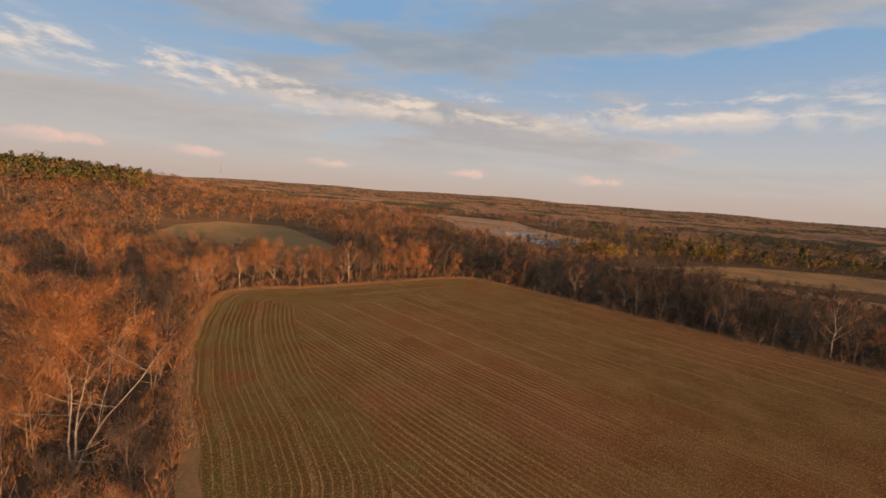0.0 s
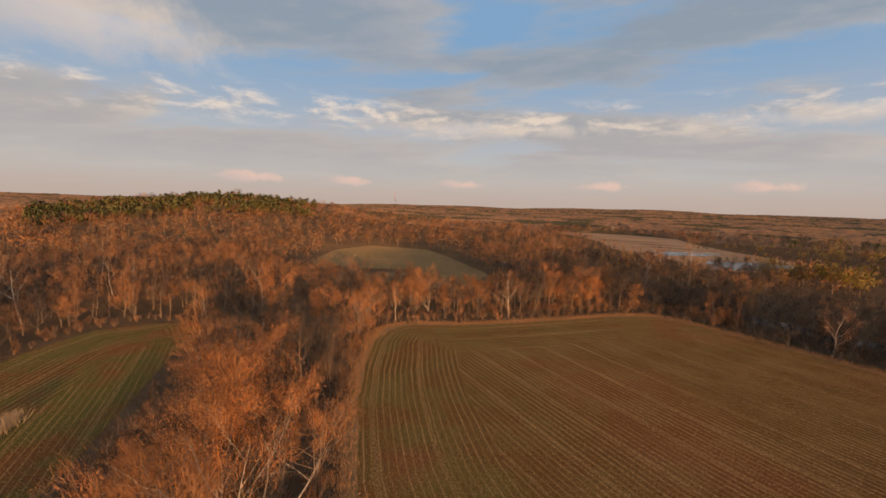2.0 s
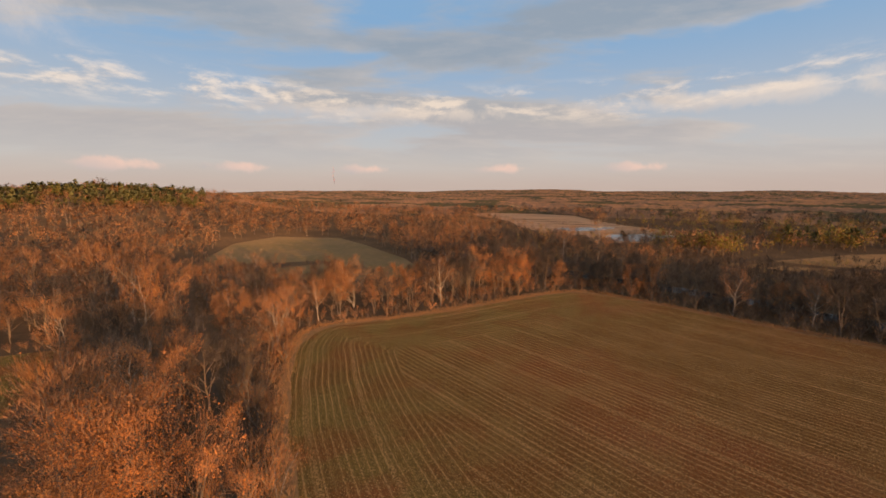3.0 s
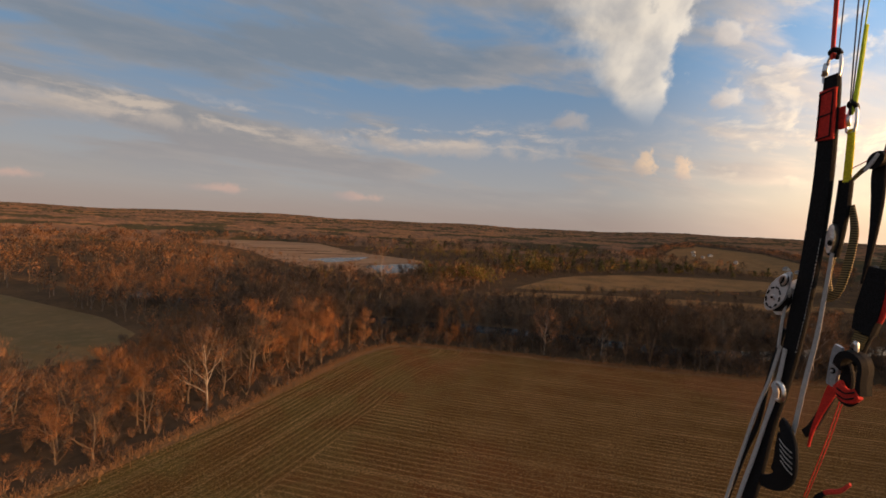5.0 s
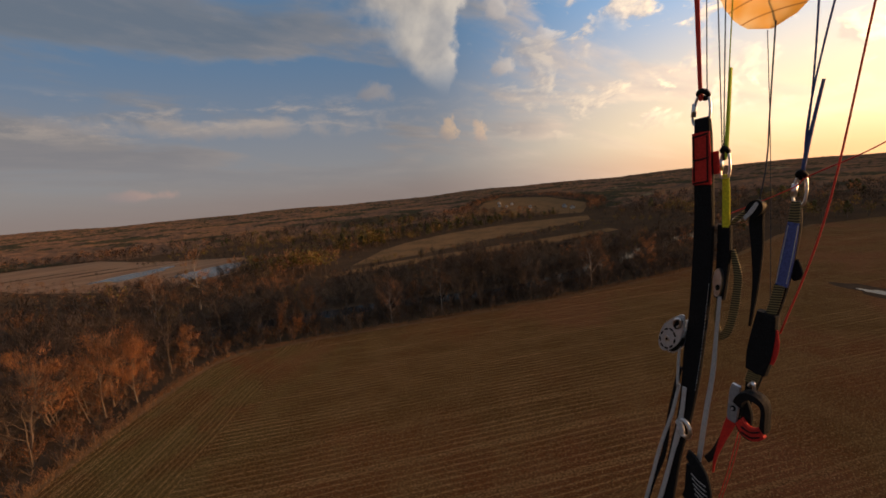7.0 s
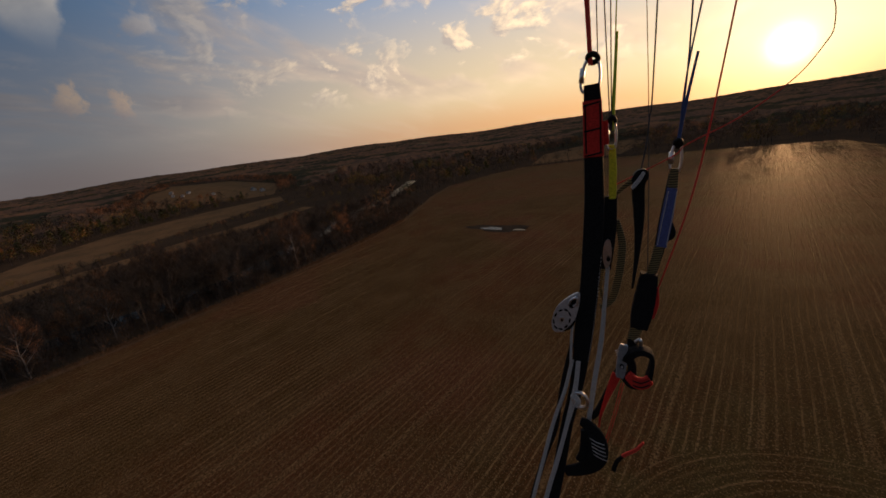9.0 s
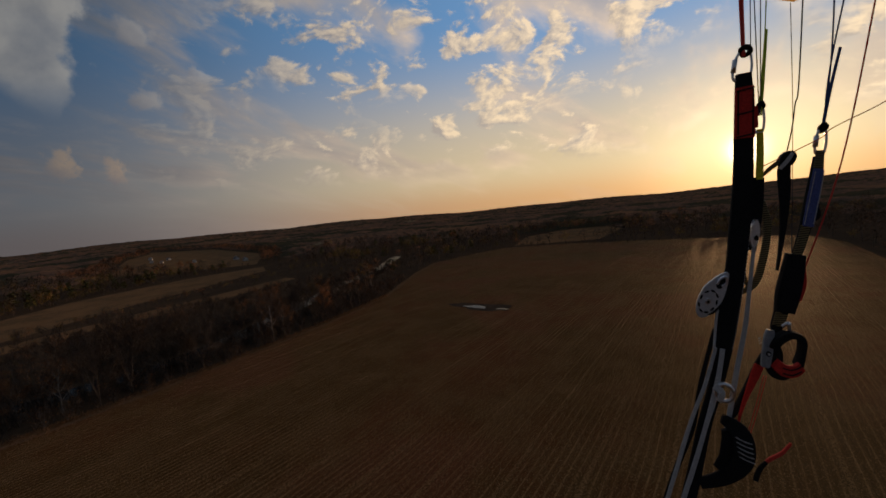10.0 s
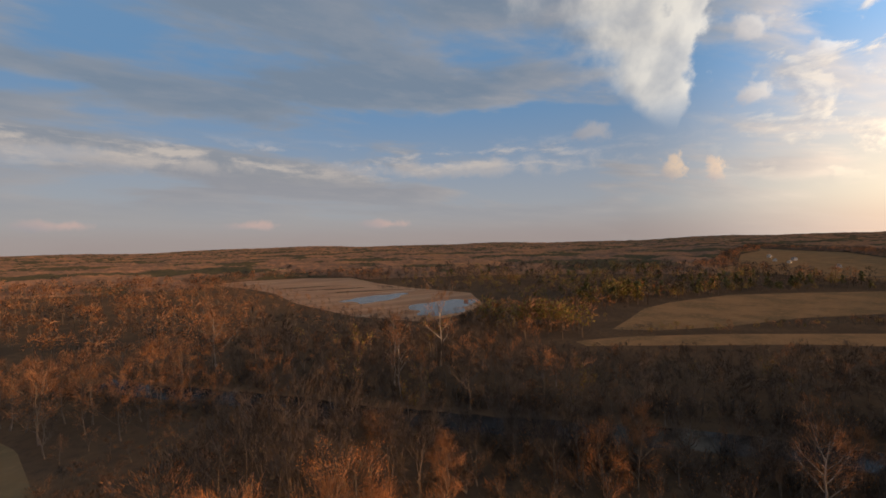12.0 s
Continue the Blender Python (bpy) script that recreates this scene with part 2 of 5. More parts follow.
def surface(name, build, rough=0.9, bump=None, metal=0.0, spec=0.3, grazing=0.0):
    m = bpy.data.materials.new(name)
    m.use_nodes = True
    k = Nodes(m.node_tree)
    out, b = k.node("ShaderNodeOutputMaterial"), k.node("ShaderNodeBsdfPrincipled")
    k.plug(b.outputs[0], out.inputs[0])
    got = build(k)
    colour, height = got if isinstance(got, tuple) and len(got) == 2 else (got, None)
    k.plug((*colour, 1.0) if isinstance(colour, tuple) else colour, b.inputs["Base Color"])
    b.inputs["Roughness"].default_value, b.inputs["Metallic"].default_value = rough, metal
    b.inputs["Specular IOR Level"].default_value = spec
    b.inputs["Diffuse Roughness"].default_value = grazing
    if height is not None:
        n = k.node("ShaderNodeBump")
        n.inputs["Strength"].default_value, n.inputs["Distance"].default_value = bump or (0.5, 0.1)
        k.plug(height, n.inputs["Height"])
        k.plug(n.outputs[0], b.inputs["Normal"])
    return m


def place(k):
    return k.node("ShaderNodeNewGeometry").outputs["Position"]


def island(k):
    return k.node("ShaderNodeNewGeometry").outputs["Random Per Island"]


def attribute(k, name):
    n = k.node("ShaderNodeAttribute")
    n.attribute_name = name
    return n.outputs["Fac"]


def tree_tint(k):
    """One random number a tree, whether it stands alone or in a joined wood."""
    return k.math("FRACT", k.math("ADD", attribute(k, "tint"), k.node("ShaderNodeObjectInfo").outputs["Random"]))


def see_through(m, share):
    """Thin stuff that lets some light through."""
    tree = m.node_tree
    body = next(n for n in tree.nodes if n.type == "BSDF_PRINCIPLED")
    out = next(n for n in tree.nodes if n.type == "OUTPUT_MATERIAL")
    thin, both = tree.nodes.new("ShaderNodeBsdfTranslucent"), tree.nodes.new("ShaderNodeMixShader")
    tree.links.new(body.inputs["Base Color"].links[0].from_socket, thin.inputs["Color"])
    both.inputs[0].default_value = share
    tree.links.new(body.outputs[0], both.inputs[1])
    tree.links.new(thin.outputs[0], both.inputs[2])
    tree.links.new(both.outputs[0], out.inputs[0])
    return m


def leafy(name, a, b, c, d=None):
    def build(k):
        t, i = tree_tint(k), island(k)
        col = k.mix(t, a, b)
        col = k.mix(k.math("MULTIPLY", i, 0.22), col, c)
        own = k.ramp(k.math("FRACT", k.math("MULTIPLY", t, 7.31)), 0.0, 1.0, 0.62, 1.28, False)
        col = k.mix(1.0, col, k.xyz(own, own, own), "MULTIPLY")
        big = k.noise(place(k), 0.012, 2.0)
        return k.mix(k.ramp(big, 0.42, 0.62, 0.0, 0.5), col, d or c)
    return see_through(surface(name, build, 0.85, spec=0.03, grazing=0.6), 0.16)


MAT = {}
MAT["twig_brown"] = leafy("brown_twigs", (0.20, 0.104, 0.056), (0.33, 0.148, 0.062), (0.36, 0.182, 0.084), (0.23, 0.122, 0.068))
MAT["twig_grey"] = leafy("grey_brown_twigs", (0.056, 0.046, 0.038), (0.115, 0.083, 0.062), (0.13, 0.10, 0.08), (0.070, 0.055, 0.044))
MAT["leaf_orange"] = leafy("russet_leaves", (0.40, 0.150, 0.050), (0.47, 0.190, 0.062), (0.52, 0.23, 0.08), (0.36, 0.15, 0.057))
MAT["leaf_dull"] = leafy("faded_russet_leaves", (0.31, 0.130, 0.045), (0.37, 0.165, 0.058), (0.41, 0.195, 0.075), (0.28, 0.132, 0.055))
MAT["leaf_gold"] = leafy("yellow_green_leaves", (0.19, 0.145, 0.034), (0.25, 0.175, 0.042), (0.28, 0.19, 0.05), (0.14, 0.115, 0.034))
MAT["needle"] = leafy("pine_needles", (0.066, 0.068, 0.028), (0.098, 0.092, 0.034), (0.11, 0.10, 0.04))


def bark_of(name, a, b):
    def build(k):
        p = k.vmath("MULTIPLY", place(k), (1.0, 1.0, 0.35))
        n = k.noise(p, 2.2, 5.0, 0.6)
        return k.mix(k.ramp(n, 0.35, 0.65), a, b), n
    return surface(name, build, 0.85, (0.5, 0.05))


MAT["bark"] = bark_of("grey_brown_bark", (0.085, 0.062, 0.045), (0.165, 0.115, 0.080))
MAT["bark_pale"] = bark_of("pale_flaking_bark", (0.16, 0.128, 0.10), (0.33, 0.27, 0.215))


def field_rows(k):
    p = place(k)
    px, py, _ = k.split(p)
    edge = attribute(k, "edge_dist")
    warp = k.math("MULTIPLY", k.noise(p, 0.03, 2.0), 1.4)
    west = k.math("LESS_THAN", edge, k.math("ADD", 20.0, k.math("MULTIPLY", k.noise(p, 0.03, 1.0), 5.0)))
    long_rows = k.math("ADD", k.math("MULTIPLY", px, 0.71), k.math("MULTIPLY", py, 0.704))

    def choose(f, a, b):
        return k.math("ADD", k.math("MULTIPLY", f, a), k.math("MULTIPLY", k.math("SUBTRACT", 1.0, f), b))

    u = k.math("ADD", choose(west, edge, long_rows), warp)
    row = k.math("ABSOLUTE", k.math("SUBTRACT", k.math("FRACT", k.math("DIVIDE", u, 1.2)), 0.5))
    drill = k.math("ABSOLUTE", k.math("SUBTRACT", k.math("FRACT", k.math("DIVIDE", u, 9.45)), 0.5))
    along = k.math("MULTIPLY", k.math("SUBTRACT", px, py), 0.012)
    lane = k.noise(k.xyz(k.math("MULTIPLY", u, 0.45), along, 0.0), 1.0, 4.0, 0.75)
    grain = k.noise(p, 2.8, 6.0, 0.8)
    mid = k.noise(p, 0.09, 4.0, 0.6)
    big = k.noise(p, 0.016, 3.0, 0.55)
    soil = k.mix(k.ramp(big, 0.42, 0.60), (0.126, 0.069, 0.024), (0.165, 0.066, 0.027))
    soil = k.mix(k.ramp(mid, 0.40, 0.66, 0.0, 0.75), soil, (0.19, 0.108, 0.045))
    soil = k.mix(k.math("MULTIPLY", k.ramp(edge, 55.0, 4.0), k.ramp(mid, 0.38, 0.60, 0.0, 0.5)), soil, (0.088, 0.098, 0.028))
    soil = k.mix(k.math("MULTIPLY", k.ramp(px, -70.0, -80.0), k.ramp(mid, 0.42, 0.58, 0.0, 0.75)), soil, (0.085, 0.092, 0.024))
    soil = k.mix(k.ramp(k.noise(k.vmath("ADD", p, (300.0, 40.0, 0.0)), 0.022, 4.0), 0.54, 0.68, 0.0, 0.75), soil, (0.20, 0.078, 0.040))
    soil = k.mix(k.ramp(grain, 0.56, 0.40, 0.0, 0.6), soil, (0.05, 0.036, 0.017))
    stalk = k.math("MULTIPLY", k.ramp(row, 0.15, 0.05), k.math("MULTIPLY", k.ramp(grain, 0.40, 0.56), k.ramp(lane, 0.36, 0.60, 0.18, 1.0)))
    shows = k.ramp(k.noise(k.vmath("ADD", p, (50.0, 90.0, 0.0)), 0.024, 4.0, 0.6), 0.40, 0.62, 0.30, 1.0)
    stalk = k.math("MAXIMUM", stalk, k.math("MULTIPLY", k.ramp(drill, 0.055, 0.02), k.ramp(grain, 0.42, 0.60, 0.0, 0.8)))
    far_east = k.math("MULTIPLY", k.ramp(px, 0.0, 45.0), k.ramp(py, 95.0, 55.0))
    stalk = k.math("MULTIPLY", stalk, k.math("SUBTRACT", 0.85, k.math("MULTIPLY", far_east, 0.62)))
    sparse = k.math("MULTIPLY", k.ramp(k.noise(k.xyz(k.math("MULTIPLY", u, 0.62), k.math("MULTIPLY", along, 0.5), 4.0), 1.0, 2.0, 0.5), 0.545, 0.59), k.ramp(row, 0.12, 0.04))
    stalk = k.math("MAXIMUM", stalk, k.math("MULTIPLY", k.math("MULTIPLY", sparse, far_east), k.ramp(grain, 0.36, 0.54, 0.0, 0.72)))
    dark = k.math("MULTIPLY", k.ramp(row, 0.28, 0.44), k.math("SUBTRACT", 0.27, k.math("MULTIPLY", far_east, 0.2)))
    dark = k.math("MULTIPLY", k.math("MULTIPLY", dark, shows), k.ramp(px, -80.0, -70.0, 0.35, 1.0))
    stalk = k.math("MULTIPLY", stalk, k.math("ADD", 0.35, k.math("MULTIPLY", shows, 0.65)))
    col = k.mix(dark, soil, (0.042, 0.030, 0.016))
    bits = k.ramp(k.noise(p, 4.6, 3.0, 0.6), 0.575, 0.64, 0.0, 1.0)
    col = k.mix(bits, col, (0.36, 0.235, 0.115))
    col = k.mix(1.0, k.mix(stalk, col, (0.50, 0.32, 0.15)), (0.79, 0.758, 0.69), "MULTIPLY")
    return col, k.math("ADD", k.math("MULTIPLY", stalk, 0.7), grain)


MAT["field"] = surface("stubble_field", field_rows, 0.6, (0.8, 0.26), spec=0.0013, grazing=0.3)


def floor_of(name, a, b, c, s=0.05):
    def build(k):
        p = place(k)
        n, g, f = k.noise(p, s, 4.0, 0.6), k.noise(p, s * 9, 4.0, 0.6), k.noise(p, s * 60, 3.0, 0.6)
        col = k.mix(k.ramp(n, 0.35, 0.65), a, b)
        return k.mix(k.ramp(g, 0.45, 0.7, 0.0, 0.7), col, c), f
    return surface(name, build, 0.95, (0.5, 0.2), spec=0.0, grazing=0.4)


MAT["ground"] = floor_of("leaf_litter_ground", (0.068, 0.045, 0.028), (0.092, 0.058, 0.033), (0.050, 0.035, 0.024))
MAT["grass"] = floor_of("dry_grass", (0.215, 0.120, 0.056), (0.135, 0.084, 0.041), (0.24, 0.14, 0.07))
MAT["clearing"] = floor_of("faded_clearing_grass", (0.135, 0.090, 0.047), (0.105, 0.078, 0.040), (0.165, 0.108, 0.056), 0.03)
MAT["margin"] = floor_of("rough_field_margin", (0.17, 0.095, 0.045), (0.12, 0.08, 0.04), (0.20, 0.12, 0.06), 0.2)


def mud_bands(k):
    p = place(k)
    px, py, _ = k.split(p)
    band = k.noise(k.xyz(k.math("MULTIPLY", px, 0.012), k.math("MULTIPLY", py, 0.06), 0.0), 1.0, 5.0, 0.6, 0.6)
    n = k.noise(p, 0.02, 4.0, 0.6)
    col = k.mix(k.ramp(band, 0.38, 0.60), (0.30, 0.165, 0.085), (0.21, 0.105, 0.05))
    col = k.mix(k.ramp(band, 0.60, 0.68), col, (0.36, 0.25, 0.15))
    return k.mix(k.ramp(n, 0.52, 0.68, 0.0, 0.8), col, (0.27, 0.165, 0.085)), n


MAT["mud"] = surface("drained_mud_flat", mud_bands, 0.9, (0.3, 0.3), spec=0.15)
MAT["water"] = surface("still_water", lambda k: ((0.016, 0.014, 0.012), k.noise(place(k), 0.8, 3.0)), 0.08, (0.02, 0.01), spec=0.04)
MAT["pond"] = surface("rippled_pond_water", lambda k: ((0.05, 0.042, 0.032), k.noise(place(k), 0.5, 4.0)), 0.22, (0.35, 0.12), spec=0.25)
MAT["wet_earth"] = floor_of("wet_dark_earth", (0.06, 0.044, 0.030), (0.085, 0.060, 0.040), (0.045, 0.034, 0.025), 0.2)


def far_wood(k):
    p = place(k)
    a, b, c = k.noise(p, 0.0045, 3.0, 0.6), k.noise(p, 0.03, 4.0, 0.65), k.noise(k.vmath("ADD", p, (900.0, 0.0, 0.0)), 0.0062, 5.0, 0.6)
    t = attribute(k, "tint")
    col = k.mix(t, (0.100, 0.064, 0.045), (0.245, 0.130, 0.074))
    col = k.mix(k.ramp(b, 0.40, 0.65, 0.0, 0.6), col, (0.095, 0.068, 0.047))
    col = k.mix(k.ramp(a, 0.50, 0.62, 0.0, 0.7), col, (0.235, 0.125, 0.062))
    col = k.mix(k.ramp(c, 0.51, 0.55, 0.0, 0.85), col, (0.045, 0.046, 0.026))
    pasture = k.noise(k.vmath("ADD", p, (0.0, 700.0, 0.0)), 0.0052, 2.0, 0.45)
    return k.mix(k.ramp(pasture, 0.70, 0.715, 0.0, 0.8), col, (0.24, 0.175, 0.095)), k.math("ADD", b, k.noise(p, 0.11, 4.0, 0.65))


MAT["canopy"] = surface("distant_woodland", far_wood, 0.9, (0.6, 2.5), spec=0.0, grazing=0.3)

# ---- plan ----
FIELD = [(-24, 43), (-30, 53), (-40, 67), (-51, 87), (-57, 100), (-64, 119), (-66, 130), (-61, 138), (-46, 143), (-33, 151), (-17, 162), (-3, 172), (11, 180), (20, 181), (29, 173),
         (38, 166), (51, 153), (64, 141), (77, 129), (94, 115), (112, 101), (138, 83), (165, 67), (195, 57), (228, 46), (275, 25), (308, -15), (325, -50), (300, -103), (272, -138), (230, -180), (192, -215),
         (150, -192), (60, -103), (20, -58), (-8, -10), (-20, 26)]
FIELD_WEST = [(-60, 28), (-71, 47), (-78, 58), (-88, 72), (-104, 95), (-118, 114), (-130, 108), (-138, 97), (-134, 80), (-122, 58), (-112, 40), (-100, 15), (-80, 5)]
BACK_FIELD = [(-172, 270), (-165, 314), (-125, 330), (-96, 298), (-60, 248), (-49, 222), (-54, 200), (-80, 192), (-120, 198), (-160, 225)]
MUD = [(-36, 690), (0, 702), (70, 692), (122, 650), (125, 560), (135, 490), (158, 416), (132, 358), (103, 333), (72, 325), (45, 365), (24, 450), (18, 530), (2, 590), (-22, 640)]
STRIP_A = [(135, 257), (165, 270), (195, 284), (230, 290), (290, 285), (335, 262), (378, 235), (415, 187), (365, 172), (320, 188), (270, 205), (230, 222), (180, 232), (150, 244)]
STRIP_B = [(105, 251), (129, 244), (164, 225), (192, 206), (237, 174), (290, 140), (280, 130), (211, 164), (172, 198), (135, 222), (103, 243)]
FAR_FIELD = [(522, 415), (600, 432), (880, 562), (1090, 620), (1240, 700), (1030, 452), (670, 256), (560, 226), (456, 204), (462, 285)]
SUNWARD = [(336, -62), (425, -110), (470, -180), (455, -235), (400, -220), (310, -135)]
SOUTH_FIELD = [(36, -105), (120, -190), (190, -250), (130, -330), (20, -230), (-40, -120)]
RIVER = [(-110, 360), (-74, 316), (-47, 283), (-12, 250), (10, 226), (26, 211), (48, 192), (69, 173), (86, 152), (102, 134), (128, 121), (154, 113), (185, 103), (230, 88), (290, 66), (360, 50)]
DITCH = [(-45, 66), (-50, 74), (-58, 84), (-68, 97), (-88, 119), (-112, 150), (-150, 196), (-172, 228)]
OPEN = [FIELD, FIELD_WEST, BACK_FIELD, MUD, STRIP_A, STRIP_B, FAR_FIELD, SUNWARD, SOUTH_FIELD]


def inside(x, y, poly):
    """Which of the points lie in the polygon (arrays)."""
    x, y = np.asarray(x, float), np.asarray(y, float)
    hit = np.zeros(x.shape, bool)
    for (ax, ay), (bx, by) in zip(poly, poly[1:] + poly[:1]):
        cross = (ay > y) != (by > y)
        if by != ay:
            hit ^= cross & (x < (bx - ax) * (y - ay) / (by - ay) + ax)
    return hit


def from_line(x, y, line):
    """Distance to an open line, and the nearest point on it (arrays)."""
    x, y = np.asarray(x, float), np.asarray(y, float)
    best, nx, ny = np.full(x.shape, 1e9), x.copy(), y.copy()
    for (ax, ay), (bx, by) in zip(line, line[1:]):
        dx, dy = bx - ax, by - ay
        s = np.clip(((x - ax) * dx + (y - ay) * dy) / (dx * dx + dy * dy), 0, 1)
        qx, qy = ax + s * dx, ay + s * dy
        d = np.hypot(x - qx, y - qy)
        near = d < best
        best, nx, ny = np.where(near, d, best), np.where(near, qx, nx), np.where(near, qy, ny)
    return best, nx, ny


def height(x, y):
    """The land: flat bottom, low hills far off."""
    r = np.hypot(np.asarray(x) + 20, np.asarray(y) - 60)
    a = np.arctan2(np.asarray(x) + 20, np.asarray(y) - 60)
    h = np.clip((r - 520) / 3600, 0, 1) ** 1.2 * (24 + 8 * np.sin(a * 5 + 1) + 7 * np.sin(a * 13) + 5 * np.sin(a * 29 + r / 500))
    west = np.clip((r - 190) / 420, 0, 1) * np.clip((1500 - r) / 600, 0, 1) * np.exp(-((a + 0.82) / 0.34) ** 2) * 34
    return np.maximum(h, 0) + west


def mesh_object(name, verts, faces, mats, index=None, floats=None, smooth=False, normals=None):
    me = bpy.data.meshes.new(name)
    verts, faces = np.asarray(verts, np.float32), np.asarray(faces, np.int32)
    n = faces.shape[1]
    me.vertices.add(len(verts))
    me.vertices.foreach_set("co", verts.ravel())
    me.loops.add(faces.size)
    me.loops.foreach_set("vertex_index", faces.ravel())
    me.polygons.add(len(faces))
    me.polygons.foreach_set("loop_start", np.arange(0, faces.size, n, dtype=np.int32))
    me.polygons.foreach_set("loop_total", np.full(len(faces), n, np.int32))
    for m in mats:
        me.materials.append(m)
    if index is not None:
        me.polygons.foreach_set("material_index", np.asarray(index, np.int32))
    for key, data in (floats or {}).items():
        me.attributes.new(key, "FLOAT", "POINT").data.foreach_set("value", np.asarray(data, np.float32))
    me.update(calc_edges=True)
    if smooth:
        me.polygons.foreach_set("use_smooth", np.ones(len(faces), bool))
    me.validate()
    if normals is not None:
        me.polygons.foreach_set("use_smooth", np.ones(len(faces), bool))
        me.attributes.new("custom_normal", "FLOAT_VECTOR", "POINT").data.foreach_set("vector", np.asarray(normals, np.float32).ravel())
    return new(name, me)


def build_ground():
    rings = np.concatenate([np.linspace(0, 600, 31), 600 * np.exp(np.linspace(0.03, math.log(4850 / 600), 70))])
    turn = np.linspace(0, 2 * math.pi, 181)[:-1]
    r, a = np.meshgrid(rings, turn, indexing="ij")
    x, y = -20 + r * np.sin(a), 60 + r * np.cos(a)
    z = height(x, y) - 0.05
    nr, na = r.shape
    i, j = np.meshgrid(np.arange(nr - 1), np.arange(na), indexing="ij")
    q = np.stack([i * na + j, i * na + (j + 1) % na, (i + 1) * na + (j + 1) % na, (i + 1) * na + j], -1).reshape(-1, 4)[:, ::-1]
    ob = mesh_object("ground", np.stack([x, y, z], -1).reshape(-1, 3), q, [MAT["ground"]], smooth=True)
    tagged(ob, "flat brown valley floor covered in leaf litter", "ground", kind="structure")


def sheet_of(name, poly, step, lift, mat, label, category, west=None):
    """A field: a grid laid over the polygon, its rim drawn to the polygon's edge."""
    xs, ys = [p[0] for p in poly], [p[1] for p in poly]
    gx, gy = np.meshgrid(np.arange(min(xs) - step, max(xs) + 2 * step, step), np.arange(min(ys) - step, max(ys) + 2 * step, step), indexing="ij")
    ring = poly + poly[:1]
    ins = inside(gx, gy, poly)
    _, nx, ny = from_line(gx, gy, ring)
    quad = ins[:-1, :-1] | ins[1:, :-1] | ins[1:, 1:] | ins[:-1, 1:]
    vx, vy = np.where(ins, gx, nx), np.where(ins, gy, ny)
    idx = np.arange(gx.size).reshape(gx.shape)
    q = np.stack([idx[:-1, :-1], idx[1:, :-1], idx[1:, 1:], idx[:-1, 1:]], -1)[quad]
    used, q = np.unique(q, return_inverse=True)
    vx, vy = vx.ravel()[used], vy.ravel()[used]
    floats = {"edge_dist": from_line(vx, vy, west or ring)[0]}
    ob = mesh_object(name, np.stack([vx, vy, height(vx, vy) + lift], -1), q.reshape(-1, 4), [mat], floats=floats, smooth=True)
    return tagged(ob, label, category, kind="structure")


def ribbon(name, line, widths, lift, mat, label, category, seed):
    rng = np.random.default_rng(seed)
    pts = []
    for (ax, ay), (bx, by) in zip(line, line[1:]):
        n = max(2, int(math.hypot(bx - ax, by - ay) / 4))
        pts += [(ax + (bx - ax) * s / n, ay + (by - ay) * s / n) for s in range(n)]
    p = np.array(pts + [line[-1]], float)
    for _ in range(3):
        p[1:-1] = (p[:-2] + 2 * p[1:-1] + p[2:]) / 4
    d = np.gradient(p, axis=0)
    nrm = np.stack([-d[:, 1], d[:, 0]], 1) / np.linalg.norm(d, axis=1)[:, None]
    w = rng.uniform(*widths, (len(p), 2)) / 2
    a, b = p + nrm * w[:, :1], p - nrm * w[:, 1:]
    v = np.concatenate([a, b])
    n = len(p)
    q = np.array([(i, i + n, i + n + 1, i + 1) for i in range(n - 1)])
    ob = mesh_object(name, np.column_stack([v, np.full(len(v), lift)]), q, [mat], smooth=True)
    return tagged(ob, label, category, kind="structure")


build_ground()
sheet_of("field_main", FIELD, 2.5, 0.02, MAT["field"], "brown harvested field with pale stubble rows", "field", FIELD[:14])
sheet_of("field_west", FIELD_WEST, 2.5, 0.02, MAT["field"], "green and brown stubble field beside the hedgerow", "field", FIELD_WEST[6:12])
sheet_of("field_back", BACK_FIELD, 5, 0.02, MAT["clearing"], "grey-green grass clearing enclosed by woods", "field")
sheet_of("mud_flat", MUD, 10, 0.02, MAT["mud"], "tan drained mud flat beside the pond", "ground")
sheet_of("meadow_upper", STRIP_A, 8, 0.02, MAT["grass"], "pale tan meadow strip between woods", "field")
sheet_of("meadow_lower", STRIP_B, 8, 0.02, MAT["grass"], "narrow tan meadow strip above the river", "field")
sheet_of("meadow_far", FAR_FIELD, 15, 0.05, MAT["grass"], "far grey-green pasture with farm buildings", "field")
sheet_of("meadow_sunward", SUNWARD, 10, 0.02, MAT["grass"], "far tan meadow behind a hedge", "field")
sheet_of("field_south", SOUTH_FIELD, 8, 0.02, MAT["ground"], "dark brown rough ground beyond the field edge", "field")
ribbon("river", RIVER, (8.0, 10.5), 0.03, MAT["water"], "narrow dark river winding through bare woods", "river", 5)
ribbon("ditch", DITCH, (0.8, 1.7), 0.03, MAT["wet_earth"], "dark muddy ditch along the hedgerow", "ditch", 6)
ribbon("field_margin", FIELD[:26], (1.6, 3.2), 0.06, MAT["margin"], "strip of rough rusty grass round the field", "grass", 7)


